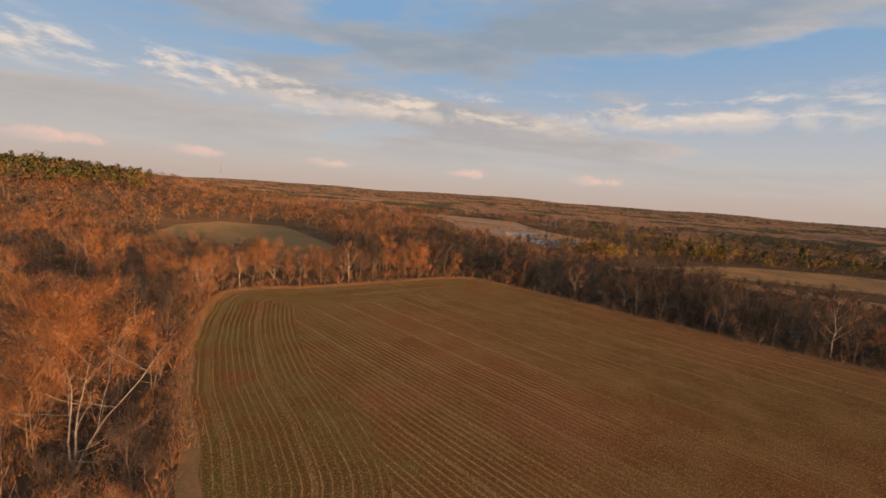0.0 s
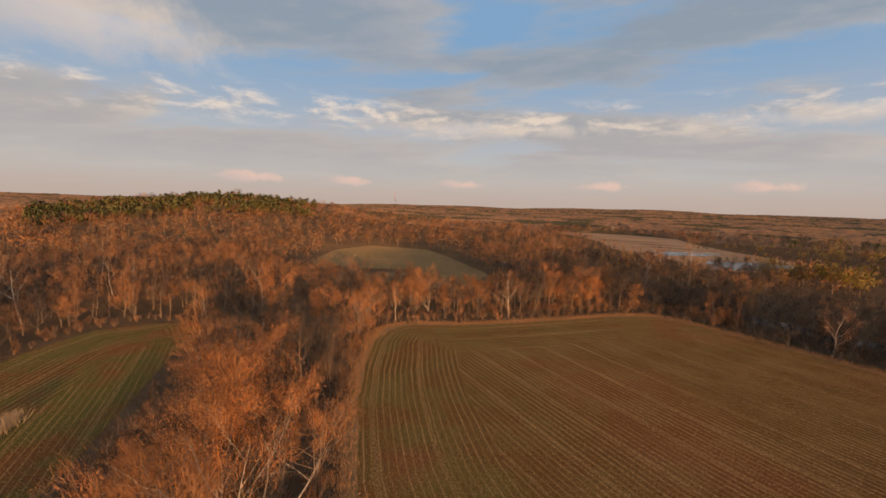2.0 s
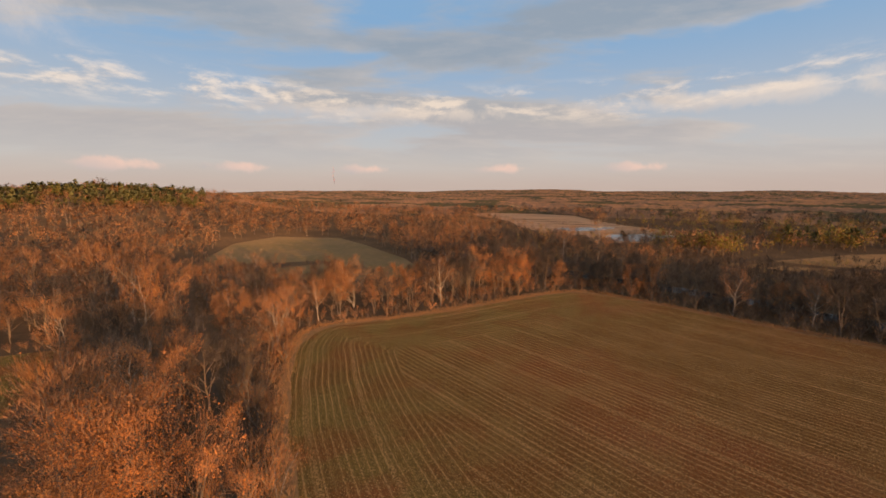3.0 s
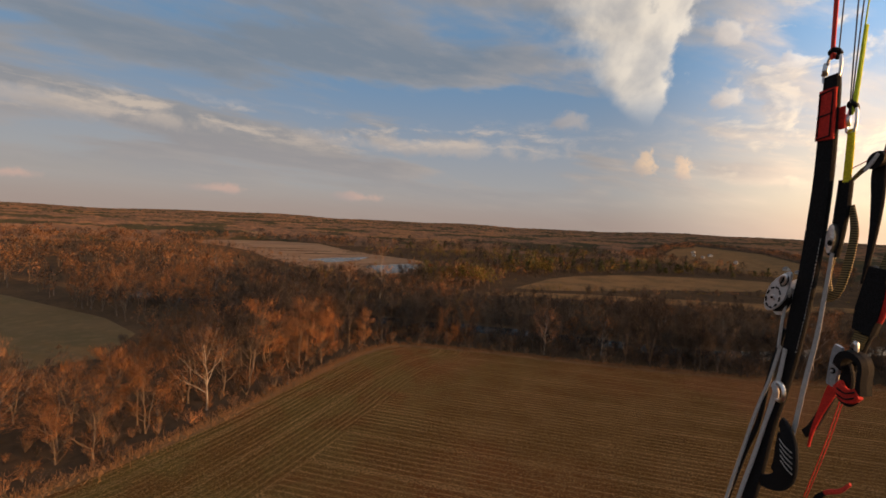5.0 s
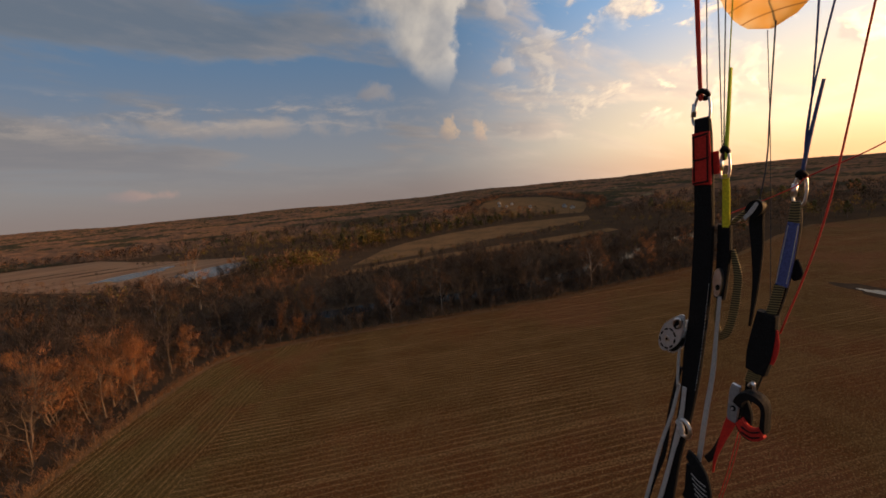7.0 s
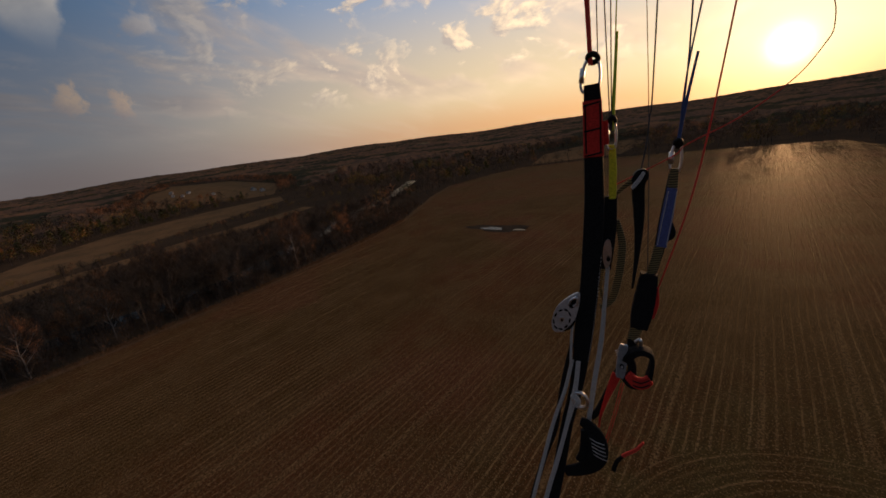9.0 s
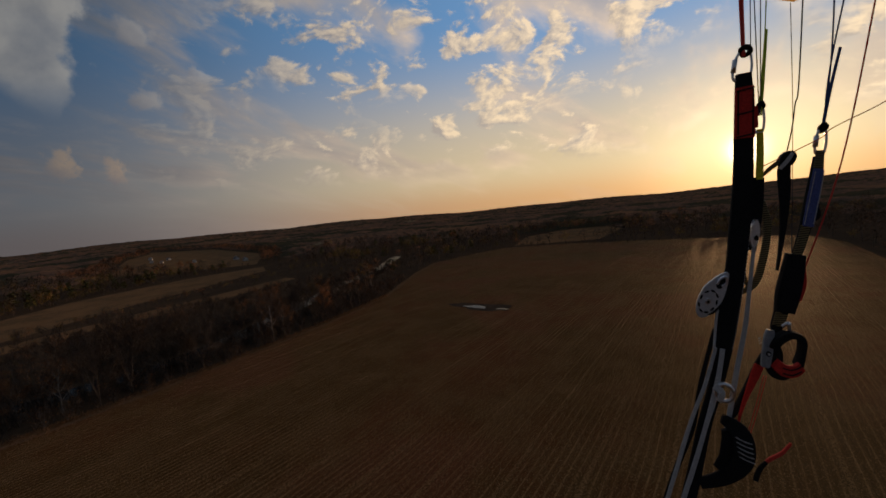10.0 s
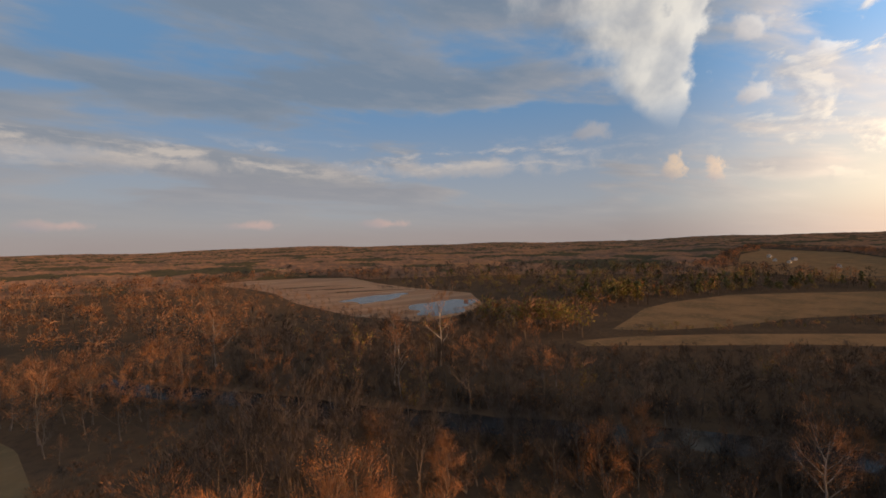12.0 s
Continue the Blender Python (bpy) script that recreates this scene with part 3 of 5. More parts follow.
def pool(name, cx, cy, rx, ry, turn, label, seed, mat="water", lift=0.05, category="water"):
    rng = np.random.default_rng(seed)
    a = np.linspace(0, 2 * math.pi, 49)[:-1]
    r = 1 + 0.16 * np.sin(a * 3 + rng.uniform(0, 6)) + 0.10 * np.sin(a * 5 + rng.uniform(0, 6)) + 0.06 * np.sin(a * 9 + rng.uniform(0, 6))
    x, y = rx * r * np.cos(a), ry * r * np.sin(a)
    c, s = math.cos(turn), math.sin(turn)
    bm = bmesh.new()
    bm.faces.new([bm.verts.new((cx + c * u - s * v, cy + s * u + c * v, lift)) for u, v in zip(x, y)])
    me = bpy.data.meshes.new(name)
    bm.to_mesh(me)
    me.materials.append(MAT[mat])
    tagged(new(name, me), label, category, kind="structure")


pool("pond_east", 106, 366, 34, 19, 0.75, "pale pond reflecting the evening sky", 1, "pond")
pool("pond_west", 84, 436, 30, 16, 0.5, "shallow pond on the mud flat", 2, "pond")
pool("wet_patch", 117, 32, 14, 5.0, 0.72, "bare wet patch of churned mud in the field", 8, "wet_earth", 0.04, "ground")
pool("puddle", 118, 34, 5.0, 1.8, 0.72, "flooded wheel rut reflecting the sky", 3, lift=0.06)
pool("puddle_small", 109, 26, 2.6, 0.8, 0.8, "small puddle in churned mud", 4, lift=0.06)
for q in range(5):
    pool("mud_bank", 92 - 18 * q, 490 + 38 * q, 34, 4, -0.3 + 0.06 * q, "low darker mud bank on the drained flat", 20 + q, "wet_earth", 0.05, "ground")

# ---- trees ----


class Growth:
    """Collects the triangles of a tree."""

    def __init__(self, rng):
        self.rng, self.v, self.f, self.m, self.n = rng, [], [], [], 0

    def put(self, v, f, m):
        self.v.append(np.asarray(v, float))
        self.f.append(np.asarray(f) + self.n)
        self.m.append(np.full(len(f), m))
        self.n += len(v)

    def tube(self, pts, radii, sides, m=0):
        pts = np.asarray(pts, float)
        d = np.gradient(pts, axis=0)
        d /= np.linalg.norm(d, axis=1)[:, None] + 1e-9
        ref = np.where(np.abs(d[:, 2:3]) > 0.9, [[1.0, 0, 0]], [[0, 0, 1.0]])
        u = np.cross(d, ref)
        u /= np.linalg.norm(u, axis=1)[:, None] + 1e-9
        w = np.cross(d, u)
        a = np.linspace(0, 2 * math.pi, sides + 1)[:-1]
        v = pts[:, None] + np.asarray(radii)[:, None, None] * (u[:, None] * np.cos(a)[None, :, None] + w[:, None] * np.sin(a)[None, :, None])
        f = []
        for i in range(len(pts) - 1):
            for j in range(sides):
                p, q = i * sides + j, i * sides + (j + 1) % sides
                f += [(p, q, q + sides), (p, q + sides, p + sides)]
        self.put(v.reshape(-1, 3), f, m)

    def slivers(self, base, way, length, width, m):
        """Thin triangles: twigs."""
        n = len(base)
        side = np.cross(way, self.rng.normal(size=(n, 3)))
        side /= np.linalg.norm(side, axis=1)[:, None] + 1e-9
        w = side * np.asarray(width).reshape(-1, 1) / 2
        v = np.stack([base - w, base + w, base + way * np.asarray(length).reshape(-1, 1)], 1).reshape(-1, 3)
        self.put(v, np.arange(3 * n).reshape(-1, 3), m)

    def flakes(self, at, size, m):
        """Small bent quads: leaves in clumps."""
        n = len(at)
        a, b = self.rng.normal(size=(2, n, 3))
        a /= np.linalg.norm(a, axis=1)[:, None]
        b = np.cross(a, b)
        b /= np.linalg.norm(b, axis=1)[:, None] + 1e-9
        s = np.asarray(size).reshape(-1, 1)
        v = np.stack([at - a * s, at - b * s * 0.6, at + a * s, at + b * s * 0.6], 1).reshape(-1, 3)
        q = np.arange(4 * n).reshape(-1, 4)
        self.put(v, np.concatenate([q[:, [0, 1, 2]], q[:, [0, 2, 3]]]), m)

    def arrays(self, heart, clumps=None):
        """Vertices, triangles, materials and normals; the crown's normals turn outwards from its heart and its clumps."""
        v, f, m = np.concatenate(self.v), np.concatenate(self.f), np.concatenate(self.m)
        leaf = np.zeros(len(v), bool)
        leaf[f[m > 0].ravel()] = True
        out = unit((v - heart) * [1, 1, 0.9])
        if clumps is not None:
            for at in range(0, len(v), 4000):
                part = v[at:at + 4000]
                near = clumps[np.argmin(((part[:, None] - clumps[None]) ** 2).sum(-1), 1)]
                out[at:at + 4000] = out[at:at + 4000] * 0.7 + unit(part - near) * 0.3
        out = unit(out + self.rng.normal(size=out.shape) * 0.07 + [0, 0, 0.12])
        flat = np.cross(v[f[:, 1]] - v[f[:, 0]], v[f[:, 2]] - v[f[:, 0]])
        turn = (m > 0) & ((flat * out[f[:, 0]]).sum(1) < 0)
        f = np.where(turn[:, None], f[:, ::-1], f)
        flat = np.cross(v[f[:, 1]] - v[f[:, 0]], v[f[:, 2]] - v[f[:, 0]])
        bark = np.zeros_like(v)
        for c in range(3):
            np.add.at(bark, f[:, c], flat)
        return v, f, m, np.where(leaf[:, None], out, unit(bark))


def unit(v):
    return v / (np.linalg.norm(v, axis=-1, keepdims=True) + 1e-9)


def grow(seed, h, spread, stems, limbs, twigs, leaves, twig_w, leaf_s, sides=5, low=0.3, ascend=0.55, second=5):
    """A bare or russet broad-leaved tree; material 0 bark, 1 twigs, 2 leaves."""
    rng = np.random.default_rng(seed)
    g = Growth(rng)
    tips, ways = [], []
    for s in range(stems):
        lean = rng.normal(size=2) * (0.05, 0.13, 0.26)[stems - 1]
        top = h * (0.86 if stems == 1 else rng.uniform(0.72, 0.9))
        t = np.linspace(0, 1, 7)
        wob = np.cumsum(rng.normal(size=(7, 2)) * 0.018 * h, 0) * 0.7
        trunk = np.column_stack([lean[0] * h * t ** 1.3 + wob[:, 0] - wob[0, 0], lean[1] * h * t ** 1.3 + wob[:, 1] - wob[0, 1], top * t])
        rad = h * (0.0135 if stems == 1 else 0.0095)
        g.tube(trunk, rad * (1 - 0.88 * t) * np.where(t < 0.02, 1.35, 1), sides)
        n = max(2, limbs // stems)
        for i in range(n):
            f = low + (0.97 - low) * ((i + rng.uniform(0, 0.8)) / n)
            at = np.array([np.interp(f, t, trunk[:, c]) for c in range(3)])
            az = i * 2.4 + rng.uniform(-0.5, 0.5)
            tilt = rng.uniform(0.8, 1.3) * ascend + 0.55 * (1 - f)
            ln = spread * h * (0.17 + 0.33 * math.sin(math.pi * min(1, (f - low) / (1 - low) * 0.72 + 0.24))) * rng.uniform(0.8, 1.25)
            w = np.array([math.cos(az) * math.sin(tilt), math.sin(az) * math.sin(tilt), math.cos(tilt)])
            k = np.linspace(0, 1, 5)
            bend = np.cumsum(rng.normal(size=(5, 3)) * 0.05 * ln, 0)
            pts = at + w * ln * k[:, None] + bend * k[:, None] + np.array([0, 0, 0.18 * ln]) * (k ** 2)[:, None]
            r0 = max(0.03, rad * (1 - 0.88 * f) * 0.62)
            g.tube(pts, r0 * (1 - 0.85 * k), max(3, sides - 1))
            for j in range(second):
                q = rng.uniform(0.3, 1.0)
                b = np.array([np.interp(q, k, pts[:, c]) for c in range(3)])
                w2 = unit(w + rng.normal(size=3) * 0.55 + [0, 0, 0.3])
                l2 = ln * rng.uniform(0.25, 0.5)
                kk = np.linspace(0, 1, 3)
                p2 = b + w2 * l2 * kk[:, None] + rng.normal(size=(3, 3)) * 0.04 * l2 * kk[:, None]
                if sides > 4:
                    g.tube(p2, np.maximum(0.012, r0 * 0.42 * (1 - 0.8 * kk)), 3)
                else:
                    g.slivers(b[None], w2[None], [l2], [max(0.06, r0)], 0)
                for q2 in rng.uniform(0.25, 1.0, 4):
                    tips.append(b + w2 * l2 * q2)
                    ways.append(w2)
            tips.append(pts[-1])
            ways.append(w)
        tips.append(trunk[-1])
        ways.append(np.array([0, 0, 1.0]))
    tips, ways = np.array(tips), np.array(ways)
    pick = rng.integers(0, len(tips), twigs)
    heart = tips.mean(0) * [1, 1, 0.86]
    out = unit(tips - heart)
    way = unit(ways[pick] * 0.5 + out[pick] * 0.7 + rng.normal(size=(twigs, 3)) * 0.34 + [0, 0, 0.32])
    base = tips[pick] + rng.normal(size=(twigs, 3)) * 0.036 * h - out[pick] * 0.03 * h
    g.slivers(base, way, rng.uniform(0.035, 0.08, twigs) * h, twig_w * rng.uniform(0.6, 1.4, twigs), 1)
    if leaves:
        pick = rng.integers(0, len(tips), leaves)
        at = tips[pick] + ways[pick] * rng.uniform(-0.03, 0.07, (leaves, 1)) * h + rng.normal(size=(leaves, 3)) * 0.04 * h
        g.flakes(at, leaf_s * rng.uniform(0.6, 1.4, leaves), 2)
    return g.arrays(heart, tips[::max(1, len(tips) // 14)])


def shrub(seed, h, twigs, leaves, twig_w, leaf_s):
    rng = np.random.default_rng(seed)
    g = Growth(rng)
    n = 9
    az, tilt = rng.uniform(0, 6.28, n), rng.uniform(0.1, 0.75, n)
    w = np.stack([np.cos(az) * np.sin(tilt), np.sin(az) * np.sin(tilt), np.cos(tilt)], 1)
    for i in range(n):
        k = np.linspace(0, 1, 3)
        g.tube(w[i] * h * 0.8 * k[:, None] + rng.normal(size=(3, 3)) * 0.03 * h * k[:, None], 0.02 * h * (1.1 - k), 3)
    pick = rng.integers(0, n, twigs)
    base = w[pick] * h * rng.uniform(0.15, 0.8, (twigs, 1)) + rng.normal(size=(twigs, 3)) * 0.06 * h
    base[:, 2] = np.abs(base[:, 2])
    g.slivers(base, unit(w[pick] + rng.normal(size=(twigs, 3)) * 0.6 + [0, 0, 0.3]), rng.uniform(0.15, 0.4, twigs) * h, twig_w * rng.uniform(0.6, 1.4, twigs), 1)
    if leaves:
        pick = rng.integers(0, n, leaves)
        at = w[pick] * h * rng.uniform(0.2, 0.9, (leaves, 1)) + rng.normal(size=(leaves, 3)) * 0.1 * h
        at[:, 2] = np.abs(at[:, 2])
        g.flakes(at, leaf_s * rng.uniform(0.6, 1.4, leaves), 2)
    return g.arrays(np.array([0, 0, 0.15 * h]))


def conifer(seed, h, tiers, per, size):
    rng = np.random.default_rng(seed)
    g = Growth(rng)
    t = np.linspace(0, 1, 4)
    g.tube(np.column_stack([0 * t, 0 * t, h * t]), 0.014 * h * (1.05 - t), 5)
    n = tiers * per
    f = rng.uniform(0.25, 1.0, n)
    az = rng.uniform(0, 6.28, n)
    r = (1.06 - f) ** 0.5 * 0.36 * h * rng.uniform(0.2, 1.0, n)
    at = np.stack([r * np.cos(az), r * np.sin(az), f * h], 1)
    g.flakes(at, size * rng.uniform(0.6, 1.4, n), 1)
    return g.arrays(np.array([0, 0, 0.6 * h]))


KINDS = {
    "bare_brown": ("bark", "twig_brown", "leaf_orange"), "bare_grey": ("bark", "twig_grey", "twig_grey"), "pale": ("bark_pale", "twig_brown", "leaf_orange"),
    "russet": ("bark", "twig_brown", "leaf_orange"), "gold": ("bark", "twig_brown", "leaf_gold"), "shrub": ("bark", "twig_grey", "leaf_orange"), "scrub": ("bark", "twig_brown", "leaf_orange"),
    "pine": ("bark", "needle", "needle"), "orange": ("bark", "twig_brown", "leaf_orange"),
}
WORDS = {"bare_brown": "bare brown", "bare_grey": "bare grey-brown", "pale": "pale-barked", "russet": "russet-leaved", "gold": "yellow-green", "pine": "dark green pine", "shrub": "low grey-brown shrub", "scrub": "low rusty scrub"}
PROTO = {"near": {}, "mid": {}, "far": {}}


def add_proto(lod, kind, arrays):
    PROTO[lod].setdefault(kind, []).append(arrays)


def simple_tree(seed, h, wide, twigs, leaves, twig_w, leaf_s):
    """A tree for the far woods: a stem and a rounded head of broad sprays."""
    rng = np.random.default_rng(seed)
    g = Growth(rng)
    g.slivers(np.zeros((2, 3)), np.tile([[0, 0, 1.0]], (2, 1)), [h * 0.8] * 2, [h * 0.04] * 2, 0)
    w = unit(rng.normal(size=(twigs, 3)) + [0, 0, 0.35])
    at = w * rng.uniform(0.35, 0.9, (twigs, 1)) * [wide * h * 0.30, wide * h * 0.30, h * 0.34] + [0, 0, h * 0.58]
    g.slivers(at, unit(w + rng.normal(size=(twigs, 3)) * 0.35), rng.uniform(0.10, 0.20, twigs) * h, twig_w * rng.uniform(0.6, 1.4, twigs), 1)
    w = unit(rng.normal(size=(leaves, 3)))
    g.flakes(w * rng.uniform(0.4, 1.0, (leaves, 1)) * [wide * h * 0.32, wide * h * 0.32, h * 0.36] + [0, 0, h * 0.58], leaf_s * rng.uniform(0.6, 1.4, leaves), 2)
    return g.arrays(np.array([0, 0, 0.5 * h]))


for i in range(4):
    add_proto("near", "bare_brown", grow(210 + i, 13, 0.80, 1 + i % 2, 11, 2900, 60, 0.040, 0.075, 5, 0.14, 0.42, 4))
    add_proto("near", "bare_grey", grow(220 + i, 13, 0.76, 1 + i % 2, 11, 2600, 0, 0.040, 0.1, 5, 0.16, 0.38, 4))
    add_proto("near", "pale", grow(230 + i, 16, 0.82 if i else 1.15, (3, 1, 2, 1)[i], 11 if i else 15, 1700, 30, 0.038, 0.11, 5, 0.24 if i else 0.12, 0.42 if i else 0.72, 5))
    add_proto("near", "russet", grow(240 + i, 12, 0.92, 1 + i % 2, 11, 1700, 1100, 0.040, 0.075, 5, 0.13, 0.5, 4))
    add_proto("near", "orange", grow(340 + i, 12, 0.76, 1, 18, 2200, 15000, 0.038, 0.050, 6, 0.16, 0.46, 7))
    add_proto("mid", "bare_brown", grow(10 + i, 13, 0.85, 1, 7, 820, 0, 0.085, 0.12, 4, 0.14, 0.45, 3))
    add_proto("mid", "bare_grey", grow(20 + i, 13, 0.80, 1 + i % 2, 7, 780, 0, 0.085, 0.2, 4, 0.14, 0.42, 3))
    add_proto("mid", "pale", grow(30 + i, 16, 0.75, 1 + i % 2, 8, 380, 0, 0.09, 0.2, 4, 0.3, 0.42, 3))
    add_proto("mid", "russet", grow(40 + i, 12, 0.95, 1, 7, 520, 160, 0.085, 0.12, 4, 0.16, 0.5, 3))
    add_proto("mid", "gold", grow(50 + i, 14, 0.95, 1 + i % 2, 7, 180, 300, 0.12, 0.19, 4, 0.16, 0.55, 3))
    add_proto("mid", "shrub", shrub(60 + i, 3.0, 120, 20, 0.05, 0.08))
    add_proto("mid", "scrub", shrub(65 + i, 3.0, 120, 30, 0.05, 0.08))
    add_proto("far", "bare_brown", simple_tree(110 + i, 12, 1.05, 60, 0, 0.40, 0.45))
    add_proto("far", "bare_grey", simple_tree(120 + i, 12, 1.05, 60, 0, 0.40, 0.7))
    add_proto("far", "pale", simple_tree(130 + i, 14, 0.9, 70, 0, 0.30, 0.7))
    add_proto("far", "russet", simple_tree(140 + i, 11, 1.15, 56, 20, 0.30, 0.36))
    add_proto("far", "gold", simple_tree(150 + i, 12, 1.25, 20, 110, 0.35, 0.42))
    add_proto("far", "pine", conifer(170 + i, 14, 5, 16, 1.1))


def wood(name, spots, lod, label):
    """Many trees joined: spots are (kind, x, y, scale)."""
    rng = np.random.default_rng(len(spots) + 7)
    for kind in sorted({s[0] for s in spots}):
        V, F, M, T, N, n = [], [], [], [], [], 0
        for _, x, y, s in (q for q in spots if q[0] == kind):
            v, f, m, b = PROTO[lod][kind][rng.integers(4)]
            a = rng.uniform(0, 6.28)
            c, d = math.cos(a) * s, math.sin(a) * s
            w = np.column_stack([v[:, 0] * c - v[:, 1] * d + x, v[:, 0] * d + v[:, 1] * c + y, v[:, 2] * s * rng.uniform(0.85, 1.15) + float(height(x, y)) - 0.05])
            N.append(np.column_stack([b[:, 0] * c - b[:, 1] * d, b[:, 0] * d + b[:, 1] * c, b[:, 2] * s]) / s)
            V.append(w), F.append(f + n), M.append(m), T.append(np.full(len(v), rng.random()))
            n += len(v)
        ob = mesh_object(name, np.concatenate(V), np.concatenate(F), [MAT["leaf_dull" if q == "leaf_orange" else q] for q in KINDS[kind]], np.concatenate(M), {"tint": np.concatenate(T)}, normals=np.concatenate(N))
        tagged(ob, label % WORDS[kind], "trees", kind="stuff")


def tree_thing(kind, arrays, label):
    """A tree of its own: trunk with limbs, and crown of twigs and leaves."""
    v, f, m, b = arrays
    ob = new("tree")
    for name, pick in (("trunk", m == 0), ("crown", m > 0)):
        used, g = np.unique(f[pick], return_inverse=True)
        mats = [MAT[KINDS[kind][0]]] if name == "trunk" else [MAT[q] for q in KINDS[kind][1:]]
        part_ob = mesh_object(name, v[used], g.reshape(-1, 3), mats, np.maximum(m[pick] - 1, 0), smooth=name == "trunk", normals=b[used])
        part_ob.parent = ob
    return tagged(ob, label, "tree", "trees along the fields")


def scatter(x0, x1, y0, y1, step, seed, keep):
    rng = np.random.default_rng(seed)
    gx, gy = np.meshgrid(np.arange(x0, x1, step), np.arange(y0, y1, step), indexing="ij")
    x = (gx + rng.uniform(-0.48, 0.48, gx.shape) * step).ravel()
    y = (gy + rng.uniform(-0.48, 0.48, gy.shape) * step).ravel()
    ok = keep(x, y)
    return x[ok], y[ok], rng


def wooded(x, y, gap=3.0):
    """True where trees stand: off the fields and the water."""
    ok = np.ones(x.shape, bool)
    for poly in OPEN:
        ok &= ~inside(x, y, poly)
        ok &= from_line(x, y, poly + poly[:1])[0] > gap
    ok &= from_line(x, y, RIVER)[0] > 6.2
    ok &= from_line(x, y, DITCH)[0] > (1.0 if gap < 2 else 2.2)
    return ok


def in_sector(x, y):
    a = np.degrees(np.arctan2(x + 20, y - 30))
    return (a > -84) & (a < 166)


def kind_at(x, y, rng):
    """The mix of trees by stretch of wood; darker kinds also stand in for shade."""
    u = rng.random() + 0.22 * noise.noise((x / 30, y / 30, 3.0))
    if from_line(np.array([x]), np.array([y]), FIELD[5:13])[0][0] < 15:
        return "russet" if u < (0.30 if x < -25 else 0.05) else "bare_brown" if u < (0.86 if x < -40 else 0.44) else "pale" if u < 0.92 and x < -40 else "pale" if u < 0.47 else "bare_grey"
    # mostly grey trees: their darker colour stands in for shade on this wood
    if x < -110 and y < 92:
        return "russet" if u < 0.04 else "bare_brown" if u < 0.16 else "pale" if u < 0.24 else "bare_grey"
    if x < -20 and y < 60:
        return "russet" if u < 0.10 else "bare_brown" if u < 0.46 else "pale" if u < 0.56 else "bare_grey"
    if x < -30 and y < 150:
        return "russet" if u < 0.15 else "bare_brown" if u < 0.60 else "pale" if u < 0.67 else "bare_grey"
    if x < -62 + 0.16 * y:
        return "russet" if u < 0.20 else "bare_brown" if u < 0.74 else "pale" if u < 0.79 else "bare_grey"
    if 92 < x < 165 and 268 < y < 345:
        return "gold" if u < 0.55 else "bare_brown" if u < 0.8 else "bare_grey"
    return "bare_grey" if u < 0.86 else "bare_brown" if u < 0.95 else "russet" if u < 0.96 else "pale" if u < 0.98 else "gold"


def lie_of_wood(x, y):
    """How tall the wood stands: swells and dips over some tens of metres, low before the meadows."""
    f = 1.0 + 0.42 * noise.noise((x / 30, y / 30, 6.0)) + 0.2 * noise.noise((x / 11, y / 11, 9.0))
    p = np.array([x]), np.array([y])
    for poly, reach in ((STRIP_A, 30), (STRIP_B, 60), (MUD, 60), (FAR_FIELD, 60)):
        gap = from_line(*p, poly + poly[:1])[0][0]
        if gap < reach and y < max(q[1] for q in poly):
            f = min(f, ((4.0 if poly is MUD else 2.0) + 0.14 * gap) / 12)
    return f


# trees that stand out: kind, x, y, height, seed of shape
HEROES = [
    ("pale", -40.5, 47.5, 15.0, 0, "large white-barked sycamore with spreading bare limbs"),
    ("pale", -29, 27, 16.0, 2, "pale bare tree at the corner of the field"),
    ("pale", -32.5, 158, 15.5, 1, "tall white-limbed bare tree above the field edge"),
    ("pale", -117, 134, 17.0, 2, "pale leafless tree beside the ditch"),
    ("pale", 55, 155, 14.0, 3, "slender white-stemmed tree at the wood's edge"),
    ("pale", -24, 294, 19.0, 1, "tall pale dead tree above the river woods"),
    ("pale", -66, 140, 12.0, 3, "slender pale tree behind the field corner"),
    ("pale", -60, 154, 12.5, 0, "white-limbed bare tree before the clearing"),
    ("pale", -188, 93, 18.0, 0, "white-limbed bare tree at the wood's edge"),
    ("orange", -6, 175, 13.0, 0, "round-crowned russet tree at the field edge"),
    ("orange", -54, 60, 18.0, 1, "tall orange-leaved tree in the hedgerow"),
    ("orange", -51, 56, 14.5, 2, "orange-leaved tree in the field hedgerow"),
    ("orange", -57, 53, 9.5, 3, "orange-leaved smaller tree in the hedgerow"),
    ("russet", 33, 175, 10.5, 2, "small russet tree at the wood's edge"),
    ("bare_brown", -44, 46, 15.0, 1, "tall bare brown tree in the hedgerow"),
    ("bare_brown", -50, 46, 14.0, 3, "bare brown tree in the hedgerow"),
    ("bare_grey", -66, 92, 14.0, 2, "grey leafless tree beside the ditch"),
]


